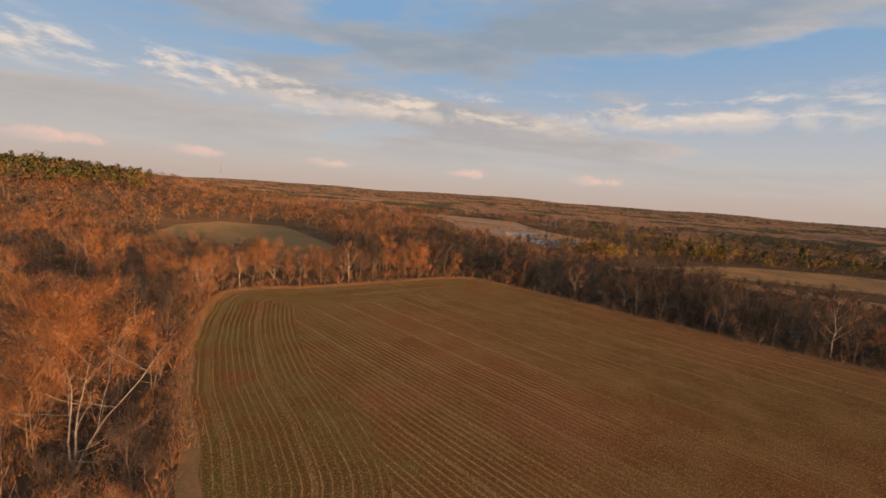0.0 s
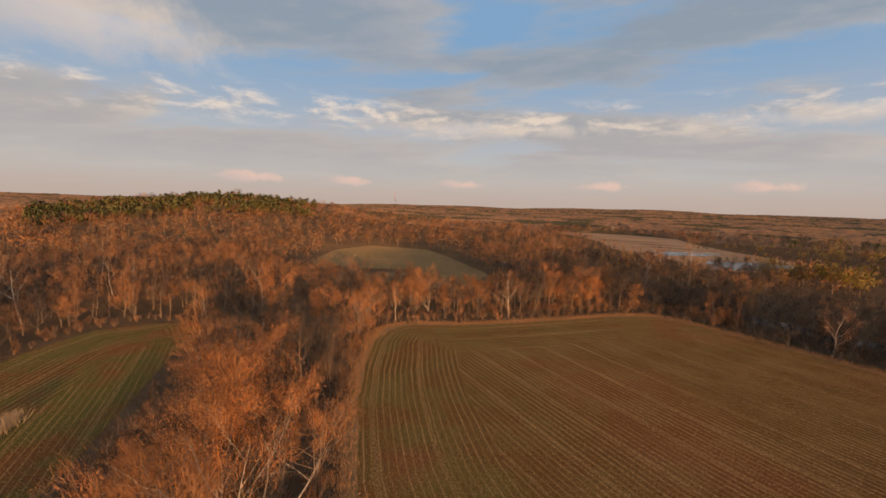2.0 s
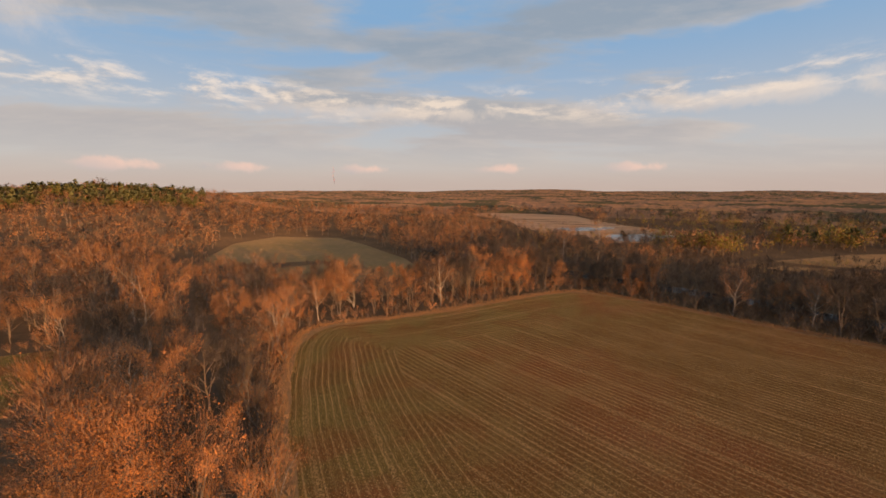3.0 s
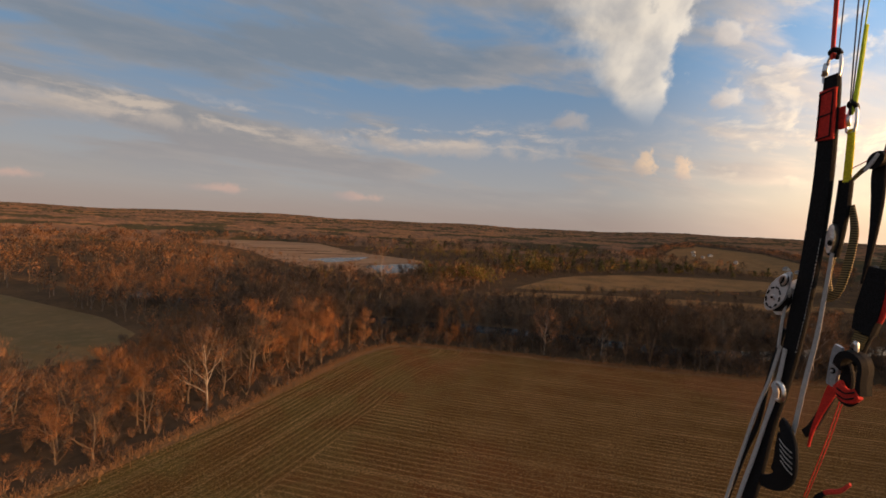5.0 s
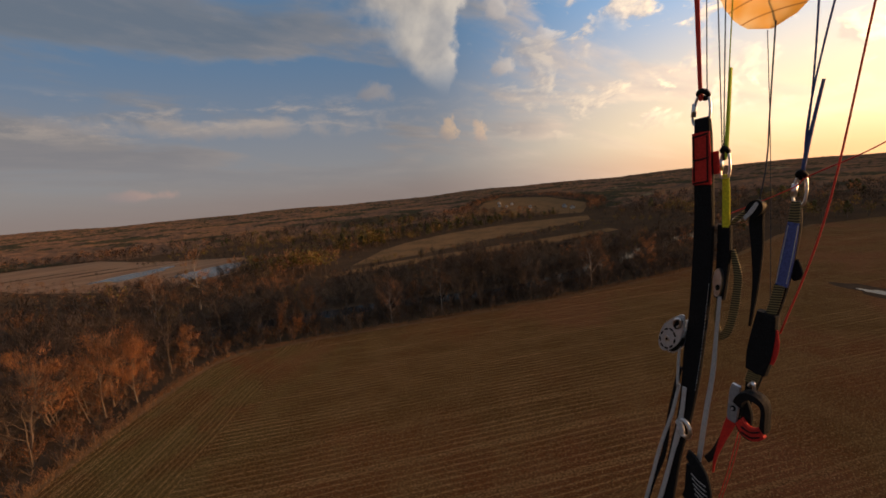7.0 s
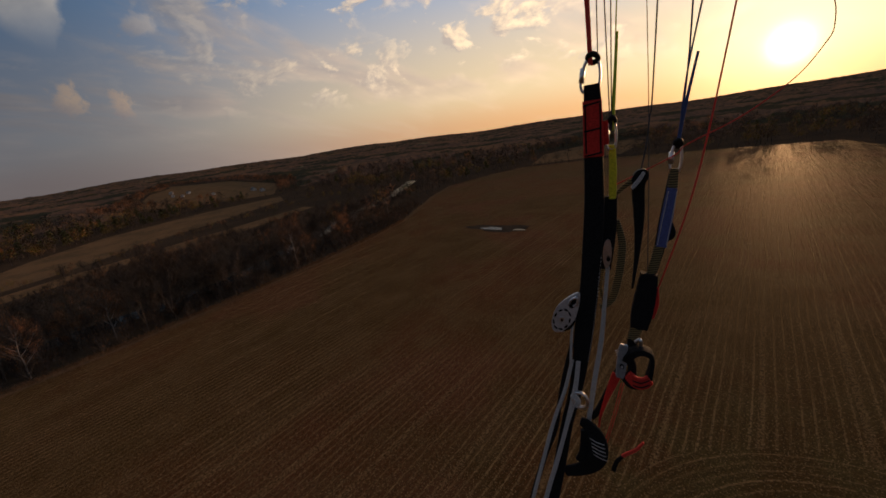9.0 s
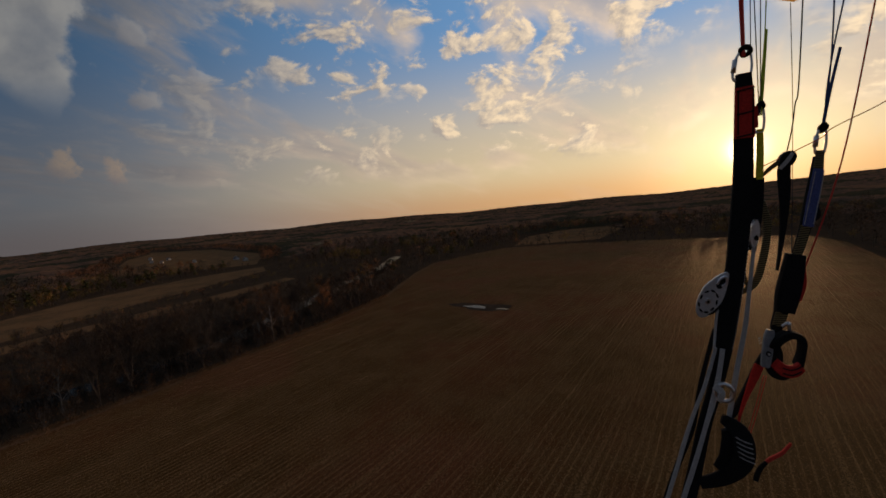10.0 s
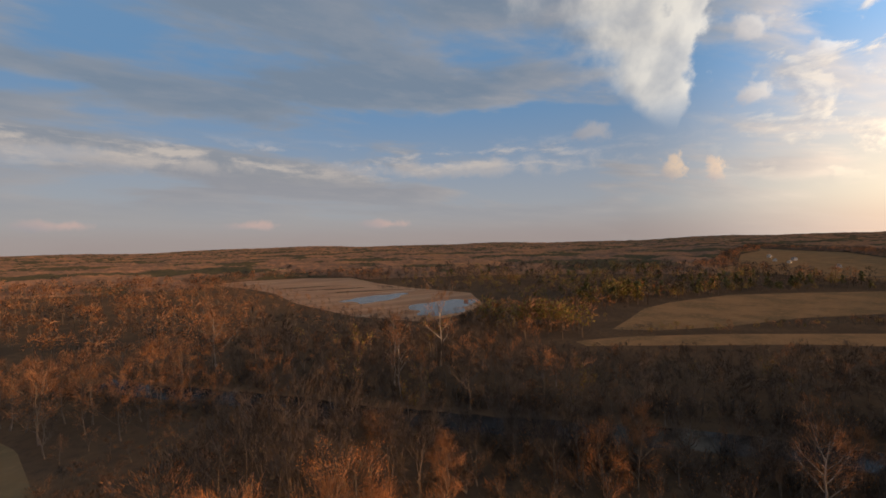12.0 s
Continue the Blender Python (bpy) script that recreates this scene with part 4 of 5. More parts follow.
def build_woods():
    cx, cy = -34, 80
    proto = {}

    def stand(kind, i, x, y, h, turn, label):
        s = h / (13 if kind in ("bare_brown", "bare_grey") else 16 if kind == "pale" else 12)
        m = Matrix.Translation((x, y, float(height(x, y)) - 0.05)) @ Matrix.Rotation(turn, 4, "Z")
        if (kind, i) not in proto:
            ob = proto[kind, i] = tree_thing(kind, PROTO["near"][kind][i], label)
            ob.matrix_basis = m @ Matrix.Diagonal((s, s, s, 1))
        else:
            ob = copy_thing(proto[kind, i], m)
            ob.scale = (s, s, s)
            tagged(ob, label)

    for n, (kind, x, y, h, i, label) in enumerate(HEROES):
        stand(kind, i, x, y, h, n * 1.3, label)
    hx, hy = np.array([q[1] for q in HEROES], float), np.array([q[2] for q in HEROES], float)

    def clear(a, b):
        return np.min(np.hypot(a[:, None] - hx, b[:, None] - hy), 1) > 3.5

    x, y, rng = scatter(-270, 260, 0, 300, 6.35, 11, lambda a, b: wooded(a, b) & clear(a, b) & in_sector(a, b) & (np.hypot(a - cx, b - cy) < 208) & ((a < 0) | (b > 40)))
    d = np.minimum(from_line(x, y, FIELD[:21])[0], from_line(x, y, FIELD_WEST[:10])[0] * 2.2)
    order = np.argsort(d)
    spots, stood = [], 0
    for j in order:
        kind, a, b = kind_at(x[j], y[j], rng), x[j], y[j]
        h = rng.uniform(9.0, 14.5) * (1.2 if kind == "pale" else 1.0)
        if from_line(np.array([a]), np.array([b]), DITCH)[0][0] < 5.5 and 70 < b < 112:
            h *= 0.85
            kind = "bare_grey"
        if b < 240 and from_line(np.array([a]), np.array([b]), BACK_FIELD + BACK_FIELD[:1])[0][0] < 24:
            h *= 0.55
        if b < 50 and a > -62:
            h *= 0.62
        if b < 100 and from_line(np.array([a]), np.array([b]), FIELD_WEST[:6])[0][0] < 14:
            h *= 0.4
        h *= lie_of_wood(a, b)
        if stood < 240:
            stood += 1
            kind = "bare_grey" if kind == "gold" else kind
            stand(kind, int(rng.integers(4)), a, b, h, rng.uniform(0, 6.28), {"bare_brown": "bare brown tree at the field edge", "bare_grey": "grey-brown bare tree at the wood's edge",
                  "pale": "pale-barked bare tree at the field edge", "russet": "tree holding russet leaves at the field edge"}[kind])
        else:
            spots.append((kind, a, b, h / 12.5))
    wood("woodland", spots, "mid", "dense woodland of %s trees round the fields")
    def beside(a, b):
        """Between the ditch and the field."""
        return 66 < b < 135 and a < -38 and from_line(np.array([a]), np.array([b]), FIELD[1:8])[0][0] < 9 and a > float(np.interp(b, ditch_y, ditch_x)) + 1.5

    def west_of(a, b):
        return 66 < b < 150 and -11 < a - float(np.interp(b, ditch_y, ditch_x)) < 1.5

    ditch_x, ditch_y = [q[0] for q in DITCH], [q[1] for q in DITCH]
    x2, y2, rng = scatter(-260, 300, 20, 260, 3.2, 21, lambda a, b: wooded(a, b, 0.8) & in_sector(a, b) & (np.minimum(from_line(a, b, FIELD[:24])[0], from_line(a, b, FIELD_WEST[3:10])[0]) < np.where((a > 25) | (b > 132), 15, 8)))
    wood("undergrowth", [("shrub" if rng.random() < 0.3 or a > 40 or (b < 64 and a < -30) or west_of(a, b) else "scrub", a, b, rng.uniform(0.4, 1.1) * (1.9 if beside(a, b) else 1.0) * (1.8 if a > 25 else 1.5 if a > -40 and b > 130 else 1.0)) for a, b in zip(x2, y2)], "mid", "rough undergrowth of %s plants along the field edges")
    x7, y7, rng = scatter(-76, -20, 18, 100, 2.5, 23, lambda a, b: wooded(a, b, 1.5) & (from_line(a, b, DITCH)[0] > 2.4))
    wood("hedge_brush", [("shrub" if rng.random() < 0.5 else "scrub", a, b, rng.uniform(0.7, 1.6)) for a, b in zip(x7, y7)], "mid", "dense hedgerow brush of %s plants")
    x5, y5, rng = scatter(-80, 300, 60, 300, 3.0, 22, lambda a, b: wooded(a, b, 0.8) & (from_line(a, b, RIVER)[0] > 6.0) & (from_line(a, b, RIVER)[0] < 15))
    banks = [(a, b) for a, b in zip(x5, y5) if noise.noise((a / 16, b / 16, 8.0)) > (-0.22 if a < 150 else -0.1)]
    run_x, run_y = [q[0] for q in RIVER], [q[1] for q in RIVER]
    banks = [(a, b) for a, b in banks if b > np.interp(a, run_x, run_y) or rng.random() < 0.75]
    wood("river_thicket", [("shrub", a, b, rng.uniform(1.0, 2.0)) for a, b in banks], "mid", "dense riverside thicket of %s")
    x3, y3, rng = scatter(-720, 720, -640, 760, 10.3, 12, lambda a, b: wooded(a, b) & in_sector(a, b) & (np.hypot(a - cx, b - cy) >= 208) & (np.hypot(a - cx, b - cy) < 640)
                          & (np.random.default_rng(3).random(a.shape) < np.clip(300 / np.hypot(a - cx, b - cy), 0.26, 1.0)))
    far = []
    for a, b in zip(x3, y3):
        r = math.hypot(a - cx, b - cy)
        kind = kind_at(a, b, rng)
        patch = noise.noise((a / 70, b / 70, 5.0))
        if kind == "russet" and a > 60 or kind == "pale":
            kind = "bare_brown"
        if 180 < a < 420 and 300 < b < 480 and rng.random() < 0.4:
            kind = "pine" if rng.random() < 0.22 else "gold"
        # half the brown trees turn grey, putting the dark of backlight into their colour
        if a > 40 and kind == "bare_brown" and rng.random() < 0.5:
            kind = "bare_grey"
        if a > 40 and r > 270 and noise.noise((a / 45, b / 45, 12.0)) > 0.16 and rng.random() < 0.5:
            kind = "pine" if rng.random() < 0.45 else "gold"
        if patch > 0.30 and r > 340:
            kind = "gold" if a > 60 and rng.random() < 0.6 else kind
        far.append((kind, a, b, (0.62 if kind == "pine" else 0.85 if kind == "gold" else 1.0) * rng.uniform(0.7, 1.05) * lie_of_wood(a, b) * (1.05 + 0.3 * max(0, r - 330) / 400)))
    for poly in (MUD, FAR_FIELD, SUNWARD, STRIP_A):
        ring = poly + poly[:1]
        x6, y6, rng = scatter(min(q[0] for q in poly) - 40, max(q[0] for q in poly) + 40, min(q[1] for q in poly) - 40, max(q[1] for q in poly) + 40, 8.0, 15,
                              lambda a, b: wooded(a, b, 2.0) & (from_line(a, b, ring)[0] < 26) & (np.hypot(a - cx, b - cy) > 520))
        far += [("bare_grey" if rng.random() < 0.6 else "bare_brown", a, b, rng.uniform(0.7, 1.2)) for a, b in zip(x6, y6)]
    x4, y4, rng = scatter(-800, -150, 150, 800, 7.0, 14, lambda a, b: (np.abs(np.degrees(np.arctan2(a + 10, b - 15)) + 49) < 14) & (np.hypot(a, b) > 500) & (np.hypot(a, b) < 660))
    far += [("pine", a, b, rng.uniform(0.65, 1.05)) for a, b in zip(x4, y4) if noise.noise((a / 60, b / 60, 2.0)) > -0.18]
    # yellowing grove beside the pond, and the dark belt behind the upper meadow
    for q in range(44):
        t = rng.random()
        far.append(("gold" if q % 4 else "bare_brown", 86 + 44 * t + rng.normal() * 5, 300 - 32 * t + rng.normal() * 7, rng.uniform(0.85, 1.35)))
    for q in range(34):
        far.append((("gold", "gold", "pine")[q % 3], 208 + rng.normal() * 17, 312 + rng.normal() * 9, rng.uniform(0.9, 1.5) * (0.7 if q % 3 == 2 else 1.0)))
    for q in range(150):
        t = rng.random()
        far.append((("bare_grey", "bare_grey", "gold", "pine", "bare_grey")[q % 5], 215 + 205 * t + rng.uniform(0, 30), 302 - 22 * t - 70 * t * t + rng.uniform(0, 30), rng.uniform(0.45, 0.8)))
    for q in range(70):
        t = rng.random()
        far.append(("bare_grey", 104 + 75 * t + rng.normal() * 3, 500 - 92 * t + rng.normal() * 4, rng.uniform(0.25, 0.5)))
    hedge = np.array([(138, 245), (172, 229), (211, 214), (254, 190), (305, 164)], float)
    for q in range(90):
        t = rng.uniform(0, 3.999)
        at = hedge[int(t)] + (hedge[int(t) + 1] - hedge[int(t)]) * (t % 1)
        far.append((("bare_grey", "bare_brown", "gold")[q % 3], at[0] + rng.normal() * 2.5, at[1] + rng.normal() * 2.5, rng.uniform(0.15, 0.42)))
    rim = np.array([(103, 333), (72, 325), (45, 365), (24, 450), (18, 530), (2, 590), (-22, 640)], float)
    for q in range(170):
        t = rng.uniform(0, 5.999)
        at = rim[int(t)] + (rim[int(t) + 1] - rim[int(t)]) * (t % 1)
        far.append((("bare_grey", "bare_brown", "russet")[q % 3], at[0] + rng.normal() * 8, at[1] + rng.normal() * 8, rng.uniform(0.2, 0.5)))
    for q in range(90):
        a, b = rng.uniform(15, 75), rng.uniform(335, 480)
        if math.hypot(a - 84, b - 436) > 34:
            far.append(("bare_grey" if q % 3 else "bare_brown", a, b, rng.uniform(0.12, 0.34)))
    # hedge across the far end of the field and along its south side
    for q in range(60):
        t = rng.random()
        far.append(("bare_grey", 320 - 100 * t + rng.normal() * 2, -58 - 130 * t + rng.normal() * 2, rng.uniform(0.2, 0.42)))
    for q in range(150):
        t = rng.random()
        far.append((("bare_grey", "bare_brown")[q % 2], -4 + 150 * t + rng.normal() * 3, -40 - 168 * t + rng.normal() * 3, rng.uniform(0.12, 0.26)))
    wood("far_woodland", far, "far", "distant woodland of %s trees")


def build_canopy():
    """The roof of the far woods as one rough sheet that follows the hills."""
    rings = 560 * np.exp(np.linspace(0, math.log(4800 / 560), 170))
    turn = np.radians(np.arange(-92, 168, 0.34))
    r, a = np.meshgrid(rings, turn, indexing="ij")
    rng = np.random.default_rng(4)
    r = r * (1 + rng.uniform(-0.004, 0.004, r.shape))
    a = a + rng.uniform(-0.0020, 0.0020, a.shape)
    x, y = -34 + r * np.sin(a), 80 + r * np.cos(a)
    lump = np.array([noise.noise((p, q, 0.0)) for p, q in zip((x / 60).ravel(), (y / 60).ravel())]).reshape(x.shape)
    crown = ((np.arange(x.shape[0])[:, None] + np.arange(x.shape[1])[None]) % 2) * 1.0
    z = height(x, y) + 5.5 + 4.0 * lump + (crown * 1.7 + rng.uniform(-1.3, 1.3, x.shape)) * np.clip(r / 1100, 0.8, 2.2)
    free = np.zeros(x.shape, bool)
    for poly in OPEN:
        free |= inside(x, y, poly) | (from_line(x, y, poly + poly[:1])[0] < 4)
    rim = np.full(x.shape, 1e9)
    for poly in OPEN:
        rim = np.minimum(rim, from_line(x, y, poly + poly[:1])[0])
    base = height(x, y)
    z = np.where(free, -3.0, base + (z - base) * np.clip((rim - 4) / 40, -0.06, 1) * np.clip((r - 558) / 60, -0.06, 1))
    nr, na = r.shape
    i, j = np.meshgrid(np.arange(nr - 1), np.arange(na - 1), indexing="ij")
    q = np.stack([i * na + j, (i + 1) * na + j, (i + 1) * na + j + 1, i * na + j + 1], -1)
    bad = free[:-1, :-1] | free[1:, :-1] | free[1:, 1:] | free[:-1, 1:]
    q = q[~bad][:, ::-1]
    tint = np.clip(0.5 + lump * 0.5 + rng.uniform(-0.42, 0.42, x.shape), 0, 0.99)
    ob = mesh_object("far_canopy", np.stack([x, y, z], -1).reshape(-1, 3), q, [MAT["canopy"]], floats={"tint": tint.ravel()})
    tagged(ob, "endless brown woodland canopy reaching the horizon", "woods", kind="stuff")


def build_tall_grass():
    """The strip of uncut pale grass through the west field."""
    rng = np.random.default_rng(31)
    g = Growth(rng)
    line = np.array([(-72, 16), (-80, 29), (-87, 42), (-99, 62)], float)
    n = 5200
    t = rng.uniform(0, 2.999, n)
    k = t.astype(int)
    p = line[k] + (line[k + 1] - line[k]) * (t - k)[:, None]
    base = np.column_stack([p + rng.normal(size=(n, 2)) * 0.75, np.zeros(n)])
    g.slivers(base, unit(np.column_stack([rng.normal(size=(n, 2)) * 0.25, np.ones(n)])), rng.uniform(1.1, 2.7, n), rng.uniform(0.05, 0.14, n), 0)
    v, f, m, _ = g.arrays(np.zeros(3))
    tagged(mesh_object("tall_grass", v, f, [MAT["straw"]]), "strip of tall dry straw-coloured grass", "grass", kind="stuff")


def build_edge_grass():
    """Rough rusty tufts along the edge of the big field."""
    rng = np.random.default_rng(32)
    g = Growth(rng)
    line = np.array(FIELD[1:23], float)
    leg = np.linalg.norm(np.diff(line, axis=0), axis=1)
    n = 26000
    at = np.sort(rng.uniform(0, leg.sum(), n))
    k = np.minimum(np.searchsorted(np.cumsum(leg), at), len(leg) - 1)
    t = (at - np.concatenate([[0], np.cumsum(leg)])[k]) / leg[k]
    p = line[k] + (line[k + 1] - line[k]) * t[:, None]
    side = np.stack([-(line[k + 1] - line[k])[:, 1], (line[k + 1] - line[k])[:, 0]], 1) / leg[k][:, None]
    base = np.column_stack([p + side * (rng.normal(size=n) * 1.1 + 0.9)[:, None] + rng.normal(size=(n, 2)) * 0.3, np.zeros(n)])
    g.slivers(base, unit(np.column_stack([rng.normal(size=(n, 2)) * 0.45, np.ones(n)])), rng.uniform(0.25, 1.1, n), rng.uniform(0.04, 0.12, n), 0)
    v, f, m, _ = g.arrays(np.zeros(3))
    tagged(mesh_object("edge_grass", v, f, [MAT["straw_rusty"]]), "rough rusty grass tufts along the field edge", "grass", kind="stuff")


MAT["straw_rusty"] = leafy("rusty_grass", (0.17, 0.09, 0.042), (0.21, 0.115, 0.055), (0.26, 0.15, 0.075))
MAT["straw"] = leafy("dry_straw", (0.30, 0.22, 0.14), (0.25, 0.18, 0.11), (0.36, 0.27, 0.17))
build_woods()
build_canopy()
build_tall_grass()
build_edge_grass()


def solid(name, bm, mats, parent=None, label="", smooth=False):
    me = bpy.data.meshes.new(name)
    bm.normal_update()
    bm.to_mesh(me)
    bm.free()
    for m in mats if isinstance(mats, (list, tuple)) else [mats]:
        me.materials.append(m)
    if smooth:
        me.polygons.foreach_set("use_smooth", np.ones(len(me.polygons), bool))
    ob = new(name, me)
    if parent is not None:
        ob.parent = parent
    return tagged(ob, label)


def plain(name, colour, rough=0.7, metal=0.0, grain=40.0, vary=0.25):
    def build(k):
        n = k.noise(place(k), grain, 4.0, 0.6)
        return k.mix(k.ramp(n, 0.3, 0.7), tuple(c * (1 - vary) for c in colour), tuple(min(1.0, c * (1 + vary)) for c in colour)), n
    return surface(name, build, rough, (0.15, 0.02), metal, 0.3 if metal else 0.08)


MAT["white_wall"] = plain("white_painted_boards", (0.52, 0.49, 0.45), 0.7, 0, 0.8, 0.15)
MAT["roof"] = plain("grey_shingle_roof", (0.16, 0.15, 0.15), 0.8, 0, 0.9)
MAT["pane"] = plain("dark_window_glass", (0.03, 0.03, 0.035), 0.2, 0, 1.0)


def box(bm, x0, x1, y0, y1, z0, z1):
    v = [bm.verts.new(p) for p in ((x0, y0, z0), (x1, y0, z0), (x1, y1, z0), (x0, y1, z0), (x0, y0, z1), (x1, y0, z1), (x1, y1, z1), (x0, y1, z1))]
    for q in ((0, 3, 2, 1), (4, 5, 6, 7), (0, 1, 5, 4), (1, 2, 6, 5), (2, 3, 7, 6), (3, 0, 4, 7)):
        bm.faces.new([v[i] for i in q])


def house(x, y, turn, w, d, h, label):
    """A gabled farm building with windows and a door."""
    ob = new("house")
    ob.matrix_basis = Matrix.Translation((x, y, float(height(x, y)))) @ Matrix.Rotation(turn, 4, "Z")
    bm = bmesh.new()
    rise = d * 0.32
    v = [bm.verts.new(p) for p in ((-w / 2, -d / 2, 0), (w / 2, -d / 2, 0), (w / 2, d / 2, 0), (-w / 2, d / 2, 0), (-w / 2, -d / 2, h), (w / 2, -d / 2, h), (w / 2, d / 2, h), (-w / 2, d / 2, h), (-w / 2, 0, h + rise), (w / 2, 0, h + rise))]
    for q in ((0, 1, 5, 4), (2, 3, 7, 6), (1, 2, 6, 9, 5), (3, 0, 4, 8, 7)):
        bm.faces.new([v[i] for i in q])
    solid("wall", bm, MAT["white_wall"], ob)
    bm = bmesh.new()
    for s in (-1, 1):
        o, t = 0.5, 0.25
        e = d / 2 + o
        zl = h - rise * o / (d / 2)
        pts = [(-w / 2 - o, s * e, zl), (w / 2 + o, s * e, zl), (w / 2 + o, 0, h + rise), (-w / 2 - o, 0, h + rise)]
        a, b = [bm.verts.new((p[0], p[1], p[2] + 0.02)) for p in pts], [bm.verts.new((p[0], p[1], p[2] + t)) for p in pts]
        bm.faces.new(a), bm.faces.new(b[::-1])
        for i in range(4):
            bm.faces.new((a[i], a[(i + 1) % 4], b[(i + 1) % 4], b[i]))
    bmesh.ops.recalc_face_normals(bm, faces=bm.faces)
    solid("roof", bm, MAT["roof"], ob, "grey shingle roof")
    n = max(2, int(w / 3.5))
    for s in (-1, 1):
        for i in range(n):
            bm = bmesh.new()
            cx = -w / 2 + w * (i + 0.5) / n
            box(bm, cx - 0.5, cx + 0.5, s * d / 2 - 0.03, s * d / 2 + 0.05, 1.0, 2.4)
            solid("window", bm, MAT["pane"], ob)
    return tagged(ob, label, "house", "farm buildings on the far pasture")


for x, y, turn, w, d, h in ((700, 430, 0.4, 10, 7, 3.6), (668, 400, 0.2, 8, 6, 3), (735, 420, 0.9, 9, 7, 4), (610, 330, 0.3, 10, 7, 3.6), (575, 262, 0.6, 14, 7, 3.2), (600, 270, 0.6, 7, 6, 3), (540, 240, 0.5, 12, 7, 3.4), (800, 480, 0.3, 11, 8, 4.5)):
    house(x, y, turn, w * 0.7, d * 0.7, h * 0.7, "white farm building with a grey gabled roof")

# ---- the paraglider's riser set, hanging beside the eye ----
RISER_AT = Vector((-35.2521, 70.6099, 38.1755))
RISER_X, RISER_Y, RISER_Z = Vector((-0.3755, -0.7063, -0.0140)), Vector((0.0390, -0.0010, -0.9992)), Vector((-0.8821, 0.4697, -0.0349))
UNIT = 0.000568                                        # one step of the drawing below, in metres


def hang(x, y, z=0.0):
    """A place on the riser set: x to the right of the front link, y below it, z towards the eye."""
    return RISER_X * (x * UNIT) + RISER_Y * (y * UNIT) + RISER_Z * (z * UNIT)


MAT["webbing_black"] = plain("black_nylon_webbing", (0.014, 0.014, 0.015), 0.75, 0, 900, 0.5)
MAT["webbing_red"] = plain("red_nylon_sleeve", (0.60, 0.040, 0.030), 0.7, 0, 700)
MAT["webbing_yellow"] = plain("yellow_nylon_tape", (0.75, 0.66, 0.04), 0.7, 0, 700)
MAT["webbing_blue"] = plain("blue_nylon_sleeve", (0.10, 0.12, 0.30), 0.7, 0, 700)
MAT["webbing_grey"] = plain("grey_white_tape", (0.50, 0.48, 0.46), 0.8, 0, 800)
MAT["steel"] = plain("polished_steel", (0.72, 0.72, 0.74), 0.28, 1.0, 300, 0.1)
MAT["alloy"] = plain("brushed_alloy_plate", (0.62, 0.63, 0.65), 0.42, 0.6, 300, 0.08)
MAT["rubber"] = plain("black_rubber", (0.012, 0.012, 0.012), 0.6, 0, 500, 0.3)
MAT["alloy_dull"] = plain("dull_grey_alloy", (0.34, 0.37, 0.40), 0.5, 0.5, 300, 0.15)
MAT["cord_red"] = plain("red_dyneema_line", (0.72, 0.07, 0.05), 0.6, 0, 900)
MAT["cord_lime"] = plain("lime_dyneema_line", (0.55, 0.70, 0.06), 0.6, 0, 900)
MAT["cord_dark"] = plain("dark_grey_line", (0.06, 0.06, 0.07), 0.6, 0, 900)
MAT["cord_blue"] = plain("dark_blue_line", (0.06, 0.09, 0.22), 0.6, 0, 900)


def ripstop(k):
    x, y, z = k.split(place(k))
    band = k.math("FRACT", k.math("MULTIPLY", z, 70.0))
    n = k.noise(place(k), 14.0, 3.0)
    col = k.mix(k.ramp(n, 0.40, 0.60), (0.74, 0.40, 0.07), (0.84, 0.68, 0.38))
    return k.mix(k.ramp(band, 0.10, 0.04), col, (0.40, 0.20, 0.06))


MAT["ripstop"] = see_through(surface("orange_ripstop_nylon", ripstop, 0.55), 0.6)


def woven(k):
    p = place(k)
    x, y, z = k.split(p)
    n = k.math("ABSOLUTE", k.math("SUBTRACT", k.math("FRACT", k.math("ADD", k.math("MULTIPLY", z, 420.0), k.math("MULTIPLY", k.math("ABSOLUTE", k.math("SUBTRACT", k.math("FRACT", k.math("MULTIPLY", x, 70.0)), 0.5)), 1.2))), 0.5))
    return k.mix(k.ramp(n, 0.24, 0.30), (0.24, 0.18, 0.07), (0.016, 0.015, 0.014))


MAT["webbing_woven"] = surface("black_and_gold_woven_tape", woven, 0.7)


